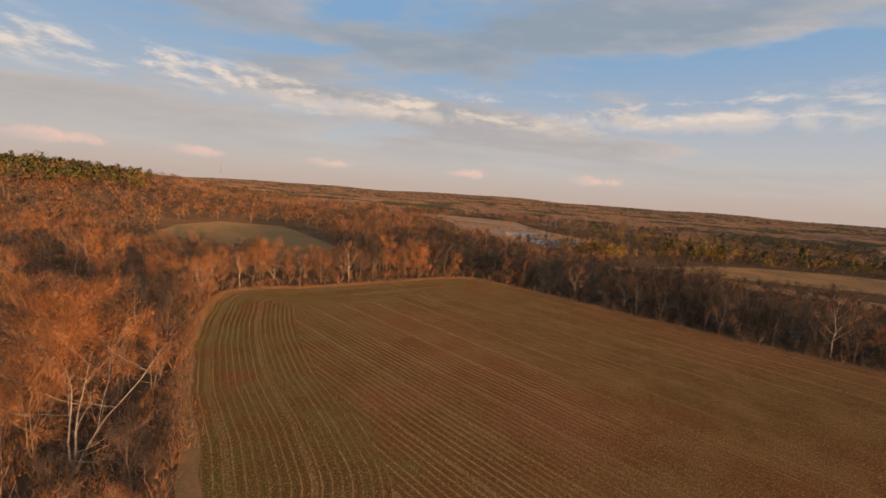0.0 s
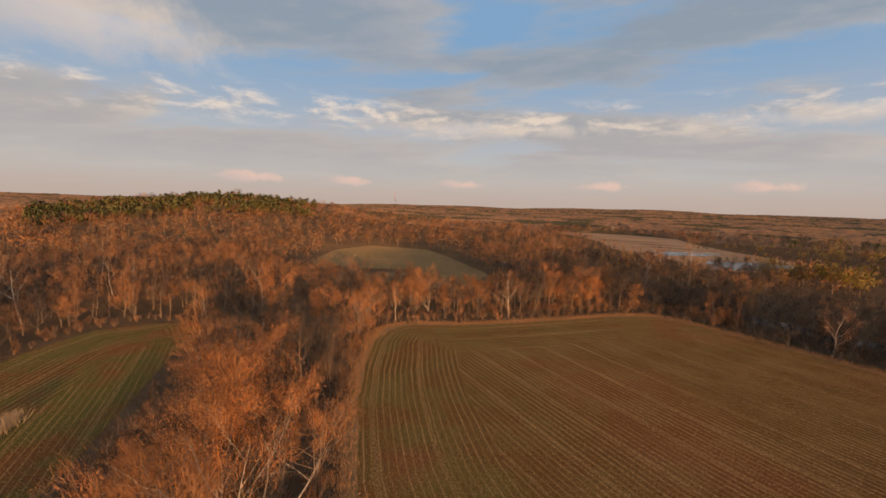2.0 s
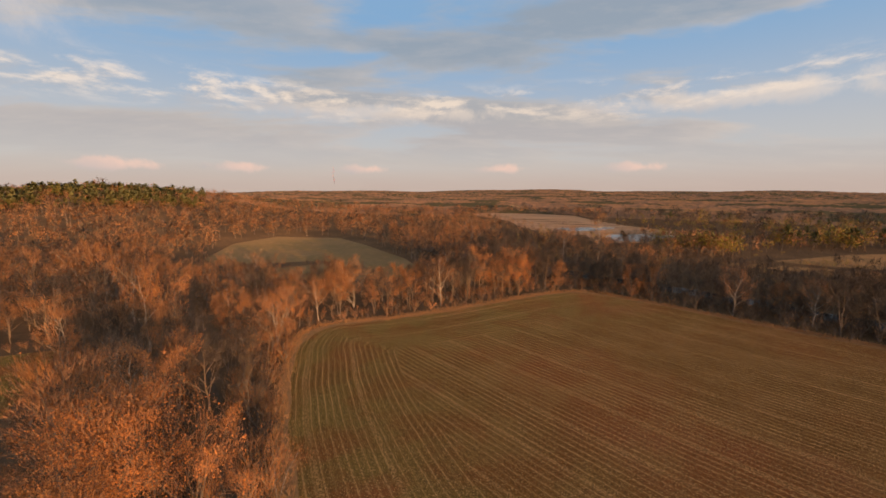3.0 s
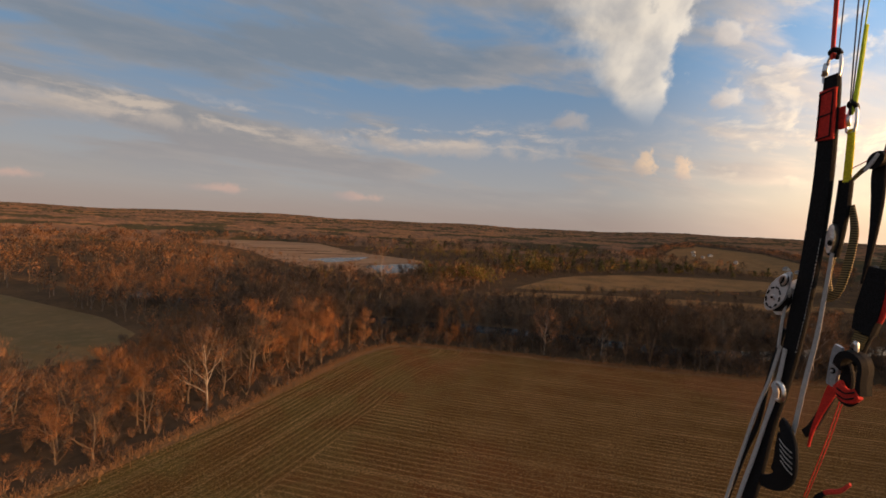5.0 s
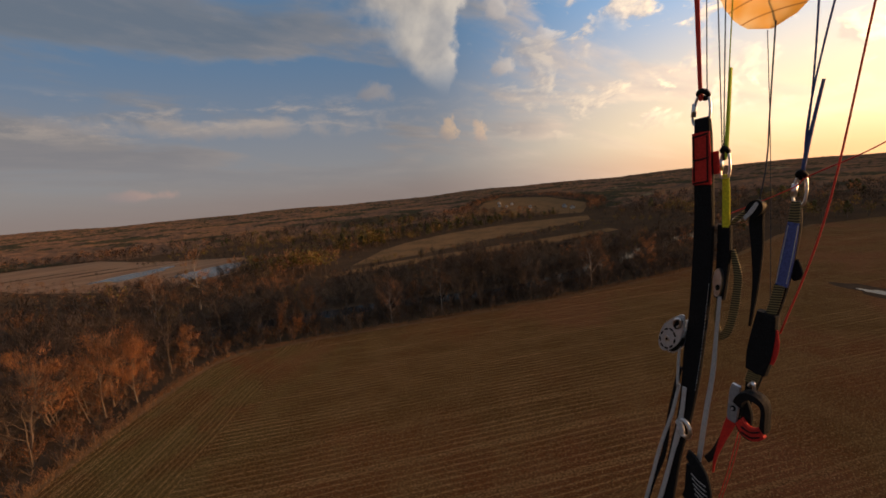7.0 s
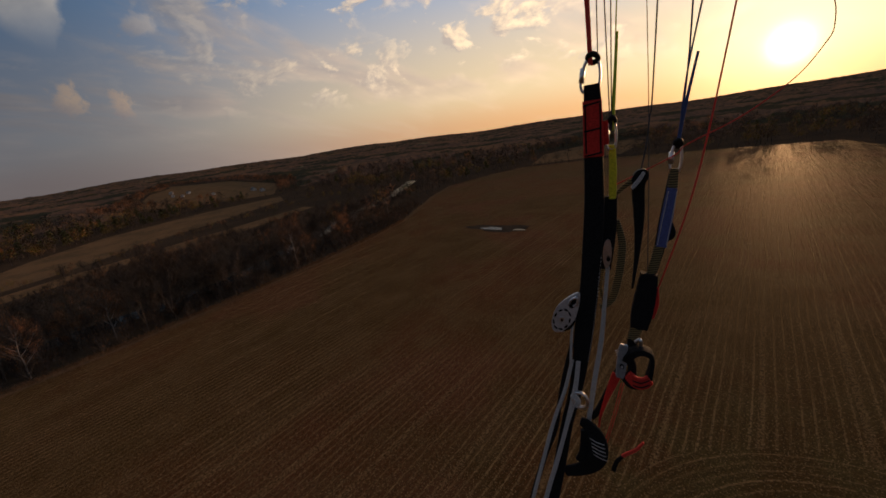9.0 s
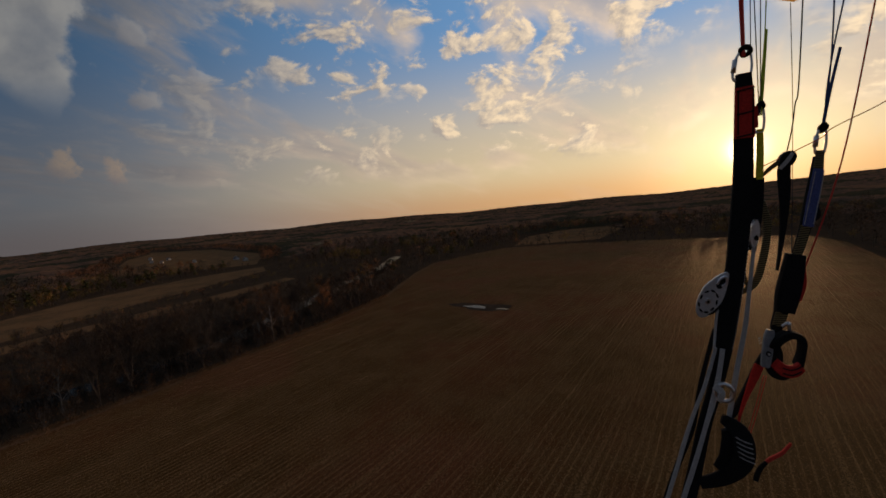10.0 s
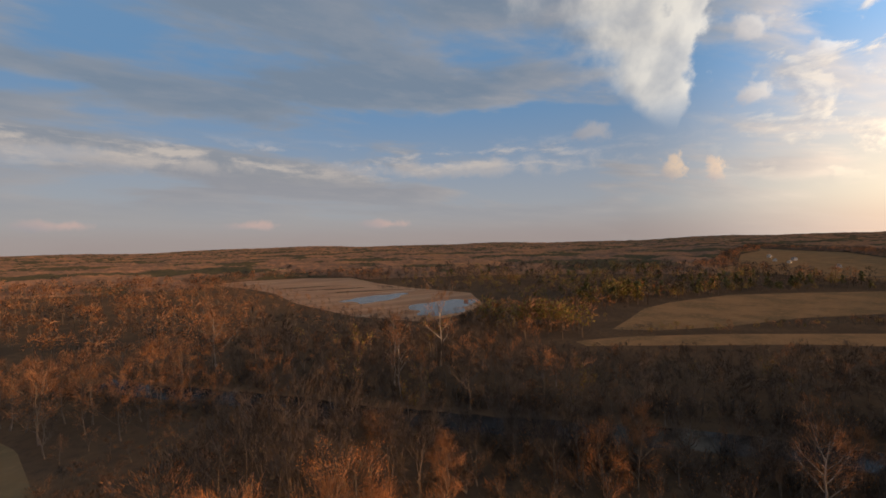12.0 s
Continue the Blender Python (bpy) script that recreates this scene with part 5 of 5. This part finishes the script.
def strap(name, pts, thick, mat, parent, label=""):
    """A flat tape through points (x, y, width, z)."""
    bm = bmesh.new()
    fine = []
    P = [np.array(p if len(p) == 4 else (*p, 0.0), float) for p in pts]
    for i in range(len(P) - 1):
        a, b, c, d = P[max(i - 1, 0)], P[i], P[i + 1], P[min(i + 2, len(P) - 1)]
        for t in np.linspace(0, 1, 7)[:-1]:
            fine.append(0.5 * (2 * b + (c - a) * t + (2 * a - 5 * b + 4 * c - d) * t ** 2 + (3 * b - a - 3 * c + d) * t ** 3))
    fine.append(P[-1])
    Q = np.array(fine)
    d = np.gradient(Q[:, :2], axis=0)
    d /= np.linalg.norm(d, axis=1)[:, None] + 1e-9
    n = np.stack([-d[:, 1], d[:, 0]], 1)
    rings = []
    for q, m in zip(Q, n):
        h, e = q[2] / 2, min(1.2, q[2] * 0.12)
        ring = []
        for u, v in ((-h, 0), (-h + e, thick / 2), (h - e, thick / 2), (h, 0), (h - e, -thick / 2), (-h + e, -thick / 2)):
            ring.append(bm.verts.new(hang(q[0] + m[0] * u, q[1] + m[1] * u, q[3] + v)))
        rings.append(ring)
    for a, b in zip(rings, rings[1:]):
        for i in range(6):
            bm.faces.new((a[i], a[(i + 1) % 6], b[(i + 1) % 6], b[i]))
    bm.faces.new(rings[0][::-1]), bm.faces.new(rings[-1])
    bmesh.ops.recalc_face_normals(bm, faces=bm.faces)
    return solid(name, bm, mat, parent, label)


def cord(name, pts, r, mat, parent, label="", closed=False, sides=6):
    """A round cord or wire through points (x, y, z)."""
    P = [np.array(p if len(p) == 3 else (*p, 0.0), float) for p in pts]
    n = len(P)
    fine = []
    for i in range(n if closed else n - 1):
        a, b, c, d = (P[(i + k) % n] for k in (-1, 0, 1, 2)) if closed else (P[max(i - 1, 0)], P[i], P[i + 1], P[min(i + 2, n - 1)])
        steps = 2 if n == 2 else 8
        for t in np.linspace(0, 1, steps + 1)[:-1]:
            fine.append(0.5 * (2 * b + (c - a) * t + (2 * a - 5 * b + 4 * c - d) * t ** 2 + (3 * b - a - 3 * c + d) * t ** 3))
    if not closed:
        fine.append(P[-1])
    Q = np.array(fine)
    d = (np.roll(Q, -1, 0) - np.roll(Q, 1, 0)) if closed else np.gradient(Q, axis=0)
    d /= np.linalg.norm(d, axis=1)[:, None] + 1e-9
    u = np.stack([-d[:, 1], d[:, 0], 0 * d[:, 0]], 1)
    u /= np.linalg.norm(u, axis=1)[:, None] + 1e-9
    w = np.cross(d, u)
    bm = bmesh.new()
    rings = [[bm.verts.new(hang(*(q + r * (math.cos(t) * uu + math.sin(t) * ww)))) for t in np.linspace(0, 2 * math.pi, sides + 1)[:-1]] for q, uu, ww in zip(Q, u, w)]
    pairs = list(zip(rings, rings[1:])) + ([(rings[-1], rings[0])] if closed else [])
    for a, b in pairs:
        for i in range(sides):
            bm.faces.new((a[i], a[(i + 1) % sides], b[(i + 1) % sides], b[i]))
    if not closed:
        bm.faces.new(rings[0][::-1]), bm.faces.new(rings[-1])
    bmesh.ops.recalc_face_normals(bm, faces=bm.faces)
    return solid(name, bm, mat, parent, label, smooth=True)


def quick_link(x, y, length, width, lean, parent, depth=0.0, name="quick_link"):
    """A steel link with its threaded barrel on one side."""
    c, s = math.cos(lean), math.sin(lean)
    place_of = lambda u, v, z=0: (x + u * c - v * s, y + u * s + v * c, z + depth)
    a = [(-0.42, 0.45), (-0.5, 0.0), (-0.22, -0.48), (0.22, -0.48), (0.5, 0.0), (0.42, 0.45), (0.0, 0.52)]
    link = cord(name, [place_of(u * width, v * length) for u, v in a], 2.7, MAT["steel"], parent, "steel quick link", closed=True, sides=8)
    cord("barrel", [place_of(-0.47 * width, -0.16 * length), place_of(-0.47 * width, 0.26 * length)], 5.2, MAT["steel"], link, sides=6)
    cord("rubber_ring", [place_of(-0.3 * width, -0.46 * length, 2), place_of(0, -0.56 * length, 6), place_of(0.3 * width, -0.46 * length, 2), place_of(0, -0.34 * length, -5)], 4.5, MAT["rubber"], link, closed=True)
    return link


def plate(name, cx, cy, rx, ry, lean, z, thick, mat, parent, label="", pointed=0.0, steps=40):
    """An oval plate, drawn to a point at one end where pointed is set."""
    bm = bmesh.new()
    c, s = math.cos(lean), math.sin(lean)
    top, bot = [], []
    for t in np.linspace(0, 2 * math.pi, steps + 1)[:-1]:
        u, v = rx * math.cos(t), ry * math.sin(t)
        u *= 1 - pointed * max(0, -v / ry)
        for row, zz in ((top, z + thick / 2), (bot, z - thick / 2)):
            row.append(bm.verts.new(hang(cx + u * c - v * s, cy + u * s + v * c, zz)))
    bm.faces.new(top), bm.faces.new(bot[::-1])
    for i in range(steps):
        j = (i + 1) % steps
        bm.faces.new((top[j], top[i], bot[i], bot[j]))
    bmesh.ops.recalc_face_normals(bm, faces=bm.faces)
    return solid(name, bm, mat, parent, label)


def build_riser():
    ob = new("paraglider_riser")
    ob.location = RISER_AT
    tagged(ob, "black nylon paraglider risers with coloured sleeves and steel links", "paraglider riser")
    B = MAT["webbing_black"]
    # front riser
    front = strap("front_riser", [(0, 12, 30), (1, 40, 34), (1, 79, 36), (1, 124, 38), (0, 199, 40), (-7, 296, 42), (-16, 374, 41), (-29, 452, 44), (-39, 519, 38), (-57, 603, 32), (-79, 679, 30), (-97, 761, 32), (-120, 860, 34), (-200, 1180, 34)], 9, B, ob, "thick black front riser strap")
    strap("red_sleeve", [(0, 36, 36, 6), (1, 80, 38, 6), (1, 124, 40, 6)], 5, MAT["webbing_red"], front, "red sleeve with black stitching")
    for y in (40, 80, 119):
        strap("stitching", [(-16, y + 3, 3, 9.5), (17, y - 1, 3, 9.5)], 1.2, B, front)
    for x in (-13, 15):
        strap("stitching", [(x, 42, 3, 9.5), (x, 118, 3, 9.5)], 1.2, B, front)
    strap("red_tab", [(22, 70, 14, -4), (25, 108, 12, -4)], 4, MAT["webbing_red"], front)
    quick_link(-1, -2, 52, 34, 0.18, ob)
    for i in range(30):
        y = 300 + 7.4 * i
        x = float(np.interp(y, [296, 374, 452, 519], [13, 3, -9, -22]))
        strap("stitching", [(x, y, 1.0, 5.2), (x - 0.8, y + 4.2, 1.0, 5.2)], 0.8, MAT["webbing_grey"], front)
    strap("side_strap", [(-58, 480, 10, 4), (-88, 590, 11, 4), (-108, 690, 12, 4), (-145, 780, 14, 4), (-180, 880, 14, 4), (-280, 1180, 14, 4)], 5, B, front)
    strap("grey_tape", [(-58, 515, 8, 9), (-80, 590, 9, 9), (-104, 650, 9, 9), (-125, 710, 10, 9), (-145, 775, 10, 9), (-175, 870, 10, 9), (-270, 1180, 10, 9)], 3, MAT["webbing_grey"], front, "worn grey tape")
    strap("white_tape", [(-44, 517, 11, 10), (-50, 560, 11, 10), (-62, 618, 14, 10), (-78, 672, 11, 10), (-92, 720, 11, 10), (-112, 785, 12, 10), (-140, 870, 12, 10), (-235, 1180, 12, 10)], 3, MAT["webbing_grey"], front, "worn off-white tape")
    # lower ring and loop
    cord("steel_ring", [(-42 + 17 * math.cos(t), 603 + 17 * math.sin(t), 16 + 4 * math.cos(t)) for t in np.linspace(0, 2 * math.pi, 13)[:-1]], 4.2, MAT["steel"], ob, "polished steel ring", closed=True, sides=8)
    strap("tape_knot", [(-62, 592, 16, 14), (-48, 604, 14, 18), (-54, 622, 14, 14)], 6, MAT["webbing_grey"], ob)
    strap("black_loop", [(-44, 664, 20, 4), (-26, 672, 30, 10), (-8, 690, 42, 16), (-2, 718, 48, 18), (-6, 748, 46, 16), (-26, 776, 40, 10), (-56, 798, 32, 4), (-92, 812, 26, 0)], 7, B, ob, "black webbing loop with beige stitching")
    for i in range(5):
        strap("stitching", [(-22 + 2 * i, 690 + 10 * i, 1.8, 23.5), (-6 + 2 * i, 697 + 10 * i, 1.8, 24.5), (12 + 1.5 * i, 702 + 10 * i, 1.8, 23.5)], 1.0, MAT["webbing_grey"], ob)
    strap("loop_pad", [(-34, 684, 24, 6), (-28, 712, 38, 8), (-32, 748, 40, 6), (-48, 776, 32, 2)], 8, B, ob, "black inner side of the webbing loop")
    # pulley on the front riser
    c, s = math.cos(0.64), math.sin(0.64)
    on_plate = lambda u, v: (-66 + u * c - v * s, 406 + u * s + v * c)
    pulley = plate("pulley", *on_plate(0, 0), 23, 50, 0.64, 17, 4, MAT["alloy"], ob, "white alloy pulley with slotted side plate", pointed=0.42)
    plate("back_plate", *on_plate(9, 8), 22, 46, 0.64, 1, 4, MAT["alloy"], pulley, pointed=0.42)
    plate("wheel", *on_plate(7, 16), 22, 27, 0.64, 8, 12, MAT["rubber"], pulley)
    plate("axle", *on_plate(0, 18), 6, 6, 0.64, 20, 3, MAT["steel"], pulley)
    plate("axle_hole", *on_plate(0, 18), 2.5, 2.5, 0.64, 22, 2, MAT["rubber"], pulley, steps=12)
    for i in range(9):
        a = i * 2 * math.pi / 9 + 0.3
        plate("slot", *on_plate(16.5 * math.cos(a), 18 + 23 * math.sin(a)), 2.0, 5.4, a + 0.64, 19.4, 1.2, MAT["rubber"], pulley, steps=10)
    plate("eye", *on_plate(0, -28), 9, 14, 0.64, 19.4, 1.4, MAT["rubber"], pulley, steps=16)
    cord("hook", [(*on_plate(-6, -20), 22), (*on_plate(-7, -32), 23), (*on_plate(0, -41), 23), (*on_plate(7, -32), 23), (*on_plate(4, -22), 22)], 2.6, MAT["steel"], pulley)
    cord("pulley_cord", [(-44, 398, 8), (-56, 450, 10), (-62, 520, 10)], 3.0, MAT["webbing_grey"], ob)
    # second riser with the yellow tape
    second = strap("second_riser", [(34, 196, 26, -14), (32, 240, 28, -14), (28, 285, 26, -14), (22, 330, 22, -14)], 8, B, ob, "black second riser strap")
    strap("yellow_tape", [(37, 110, 13, -12), (38, 150, 15, -12), (37, 200, 15, -12)], 5, MAT["webbing_yellow"], second, "bright yellow tape end")
    quick_link(36, 92, 46, 18, 0.05, second, -12)
    small = plate("small_pulley", 25, 298, 9, 26, 0.08, -6, 10, MAT["steel"], ob, "small polished pulley")
    plate("axle", 27, 306, 4, 5, 0, 0, 3, MAT["rubber"], small, steps=12)
    strap("white_brake_tape", [(26, 324, 8, -8), (18, 400, 9, -8), (9, 480, 11, -8), (-8, 570, 12, -8), (-22, 655, 12, -8), (-30, 700, 11, -8)], 3, MAT["webbing_grey"], ob, "off-white brake tape")
    strap("woven_loop", [(46, 240, 10, -18), (55, 275, 15, -18), (56, 300, 16, -18), (48, 350, 17, -18), (33, 394, 16, -18), (8, 412, 10, -18)], 5, MAT["webbing_woven"], ob, "black and gold woven loop")
    strap("woven_loop", [(16, 330, 8, -20), (10, 370, 8, -20), (20, 405, 9, -20)], 5, MAT["webbing_woven"], ob, "black and gold woven loop")
    # third strap
    third = strap("third_riser", [(92, 168, 22, -22), (88, 190, 26, -22), (90, 230, 23, -22), (89, 280, 15, -22), (84, 330, 9, -22), (78, 372, 5, -22)], 6, B, ob, "tapering black third strap")
    plate("strap_head", 90, 168, 17, 13, -0.6, -16, 12, MAT["rubber"], third)
    strap("head_badge", [(74, 184, 6, -8), (88, 170, 8, -8), (97, 158, 6, -8)], 2, MAT["webbing_grey"], third)
    strap("toggle_tape", [(41, 197, 6, -18), (60, 182, 9, -18), (80, 170, 9, -18)], 4, MAT["webbing_woven"], third)
    # rear riser with the blue sleeve
    rear = strap("rear_riser", [(152, 168, 16, -26), (150, 195, 22, -26), (141, 245, 24, -26), (132, 294, 22, -26), (122, 330, 20, -26), (112, 360, 20, -26), (100, 420, 30, -26), (84, 470, 26, -26), (70, 520, 18, -26), (45, 560, 15, -26), (22, 610, 15, -26), (0, 655, 16, -26), (-18, 678, 16, -26)], 8, B, ob, "black rear riser strap")
    strap("woven_tape", [(154, 158, 15, -21), (151, 190, 20, -21)], 4, MAT["webbing_woven"], rear)
    strap("blue_sleeve", [(151, 190, 19, -20), (143, 240, 23, -20), (134, 292, 21, -20)], 5, MAT["webbing_blue"], rear, "slate-blue fabric sleeve")
    for x in (-8, 9):
        strap("seam", [(151 + x * 0.9, 194, 1.6, -17), (143 + x, 240, 1.6, -17), (134 + x, 288, 1.6, -17)], 1.0, MAT["webbing_grey"], rear)
    strap("black_flap", [(150, 250, 10, -30), (155, 272, 16, -30), (146, 280, 12, -30)], 5, B, rear)
    strap("woven_tape", [(131, 290, 19, -21), (122, 325, 19, -21), (113, 350, 17, -21)], 4, MAT["webbing_woven"], rear)
    strap("black_sleeve", [(112, 342, 36, -20), (106, 380, 44, -20), (98, 420, 46, -20), (92, 452, 38, -20)], 14, B, rear, "padded black sleeve")
    strap("red_tab", [(126, 368, 10, -18), (125, 400, 16, -18), (119, 430, 10, -18)], 5, MAT["webbing_red"], rear, "red trim tab")
    strap("woven_tape", [(88, 455, 26, -20), (80, 480, 24, -20)], 4, MAT["webbing_woven"], rear)
    quick_link(157, 140, 46, 19, 0.1, rear, -26)
    buckle = strap("trim_buckle", [(60, 484, 17, -8), (57, 500, 22, -8), (54, 530, 23, -8), (51, 552, 21, -8), (50, 558, 16, -8)], 6, MAT["alloy_dull"], ob, "alloy trim buckle")
    plate("rivet", 55, 530, 5, 5, 0, -4, 3, MAT["rubber"], buckle, steps=14)
    plate("rivet_hole", 55, 530, 2.4, 2.4, 0, -1.6, 2, MAT["alloy"], buckle, steps=12)
    for i in range(3):
        strap("stitching", [(41 + i, 506 + 5 * i, 2, -19), (46 + i, 503 + 5 * i, 2, -19)], 1.2, MAT["webbing_grey"], rear)
    cord("buckle_pin", [(84, 478, -10), (94, 470, -6), (96, 486, -6)], 4, MAT["steel"], buckle)
    strap("trim_loop", [(64, 520, 20, -12), (74, 502, 18, -6), (92, 490, 15, -2), (112, 494, 13, -2), (119, 506, 11, -3), (118, 528, 11, -4), (114, 552, 14, -8)], 22, B, ob, "black boxy trim loop")
    strap("trim_pad", [(72, 512, 16, -14), (78, 534, 20, -14), (76, 556, 22, -14)], 8, B, ob, "black padding behind the trim loop")
    strap("trim_fold", [(58, 552, 18, -14), (70, 570, 20, -12), (88, 574, 18, -8), (106, 562, 16, -6)], 6, B, ob, "black folded strap under the buckle")
    red = strap("red_end", [(68, 548, 20, -4), (84, 560, 24, 0), (102, 560, 24, 2), (116, 550, 20, 2)], 9, MAT["webbing_red"], ob, "red padded strap end")
    for y in (553, 563):
        strap("stripe", [(78, y, 3, 7), (96, y + 3, 3, 8), (114, y - 5, 3, 8)], 1.4, B, red)
    strap("red_strap", [(44, 560, 22, -20), (34, 585, 20, -20), (20, 620, 13, -20), (5, 665, 7, -20), (0, 696, 4, -20)], 4, MAT["webbing_red"], ob, "red tapering strap")
    strap("red_cord_tip", [(56, 757, 8, -10), (68, 748, 9, -10), (88, 735, 8, -10), (106, 713, 5, -10)], 4, MAT["cord_red"], ob, "red cord end")
    strap("black_cord_end", [(34, 800, 12, -10), (42, 775, 12, -10), (57, 757, 8, -10)], 5, B, ob)
    # lines to the wing
    top = -1500
    for x, xt, mat, r in ((-4, -78, "cord_red", 1.7), (-2, -66, "cord_red", 2.2), (0, -54, "cord_red", 2.6), (12, 0, "cord_dark", 1.1)):
        cord("line", [(x, -28, 0), (x + (xt - x) * 0.1, -170, 0), (xt, top, -40)], r, MAT[mat], ob)
    strap("lime_line", [(38, 72, 8, -12), (42, 20, 7, -12), (47, -58, 5, -12)], 5, MAT["cord_lime"], ob, "lime sheathed line")
    for x, xt in ((32, -40), (36, 40), (40, 110)):
        cord("line", [(x, 76, -12), (x + (xt - x) * 0.08, -80, -12), (xt, top, -60)], 1.2, MAT["cord_lime" if xt > 100 else "cord_dark"], ob)
    cord("line", [(93, 156, -22), (106, 80, -22), (117, -120, -22), (170, top, -80)], 1.5, MAT["cord_dark"], ob)
    cord("line", [(110, 345, -30), (107, 100, -30), (99, -100, -30)], 0.8, MAT["cord_dark"], ob)
    strap("blue_line", [(160, 118, 5, -26), (170, 60, 6, -26), (186, -12, 5, -26)], 4, MAT["cord_blue"], ob, "dark blue sheathed line")
    for x, xt in ((158, 185), (162, 270)):
        cord("line", [(x, 118, -26), (x + 14, -20, -26), (xt, -420, -40), (xt + (xt - x) * 2.4, top, -90)], 1.7, MAT["cord_blue"], ob)
    cord("red_line", [(131, 374, -24), (195, 180, -26), (246, -100, -28), (300, -420, -40), (430, top, -80)], 1.7, MAT["cord_red"], ob, "red brake line")
    cord("loose_line", [(41, 178, -14), (148, 138, -16), (173, 121, -16), (258, 88, -16), (331, 45, -16), (368, 6, -16), (378, -17, -16), (366, -57, -16), (306, -94, -16), (232, -114, -16), (157, -128, -16)], 0.9, MAT["cord_red"], ob, "loose red line curling outward")
    for x, mat in ((55, "cord_red"), (61, "cord_red")):
        cord("line", [(x, 583, -24), (x - 24, 680, -24), (x - 60, 800, -24)], 1.0, MAT[mat], ob)
    # drooping tip of the wing's fabric above the lines
    bm = bmesh.new()
    rows = []
    for v in np.linspace(0, 1, 15):
        half = 100 * math.sqrt(max(0.0, 1 - (1 - v) ** 2.2)) + 0.5
        rows.append([bm.verts.new(hang(106 + half * u - 6 * v, -100 - 150 * v, -30 + 26 * (1 - u * u) * math.sin(v * 2.4 + 0.3) + 2.0 * math.sin(v * 40))) for u in np.linspace(-1, 1, 13)])
    for a, b in zip(rows, rows[1:]):
        for i in range(12):
            bm.faces.new((a[i], a[i + 1], b[i + 1], b[i]))
    solid("wing_tip", bm, MAT["ripstop"], ob, "orange and white ripstop wing fabric", smooth=True)
    return ob


build_riser()
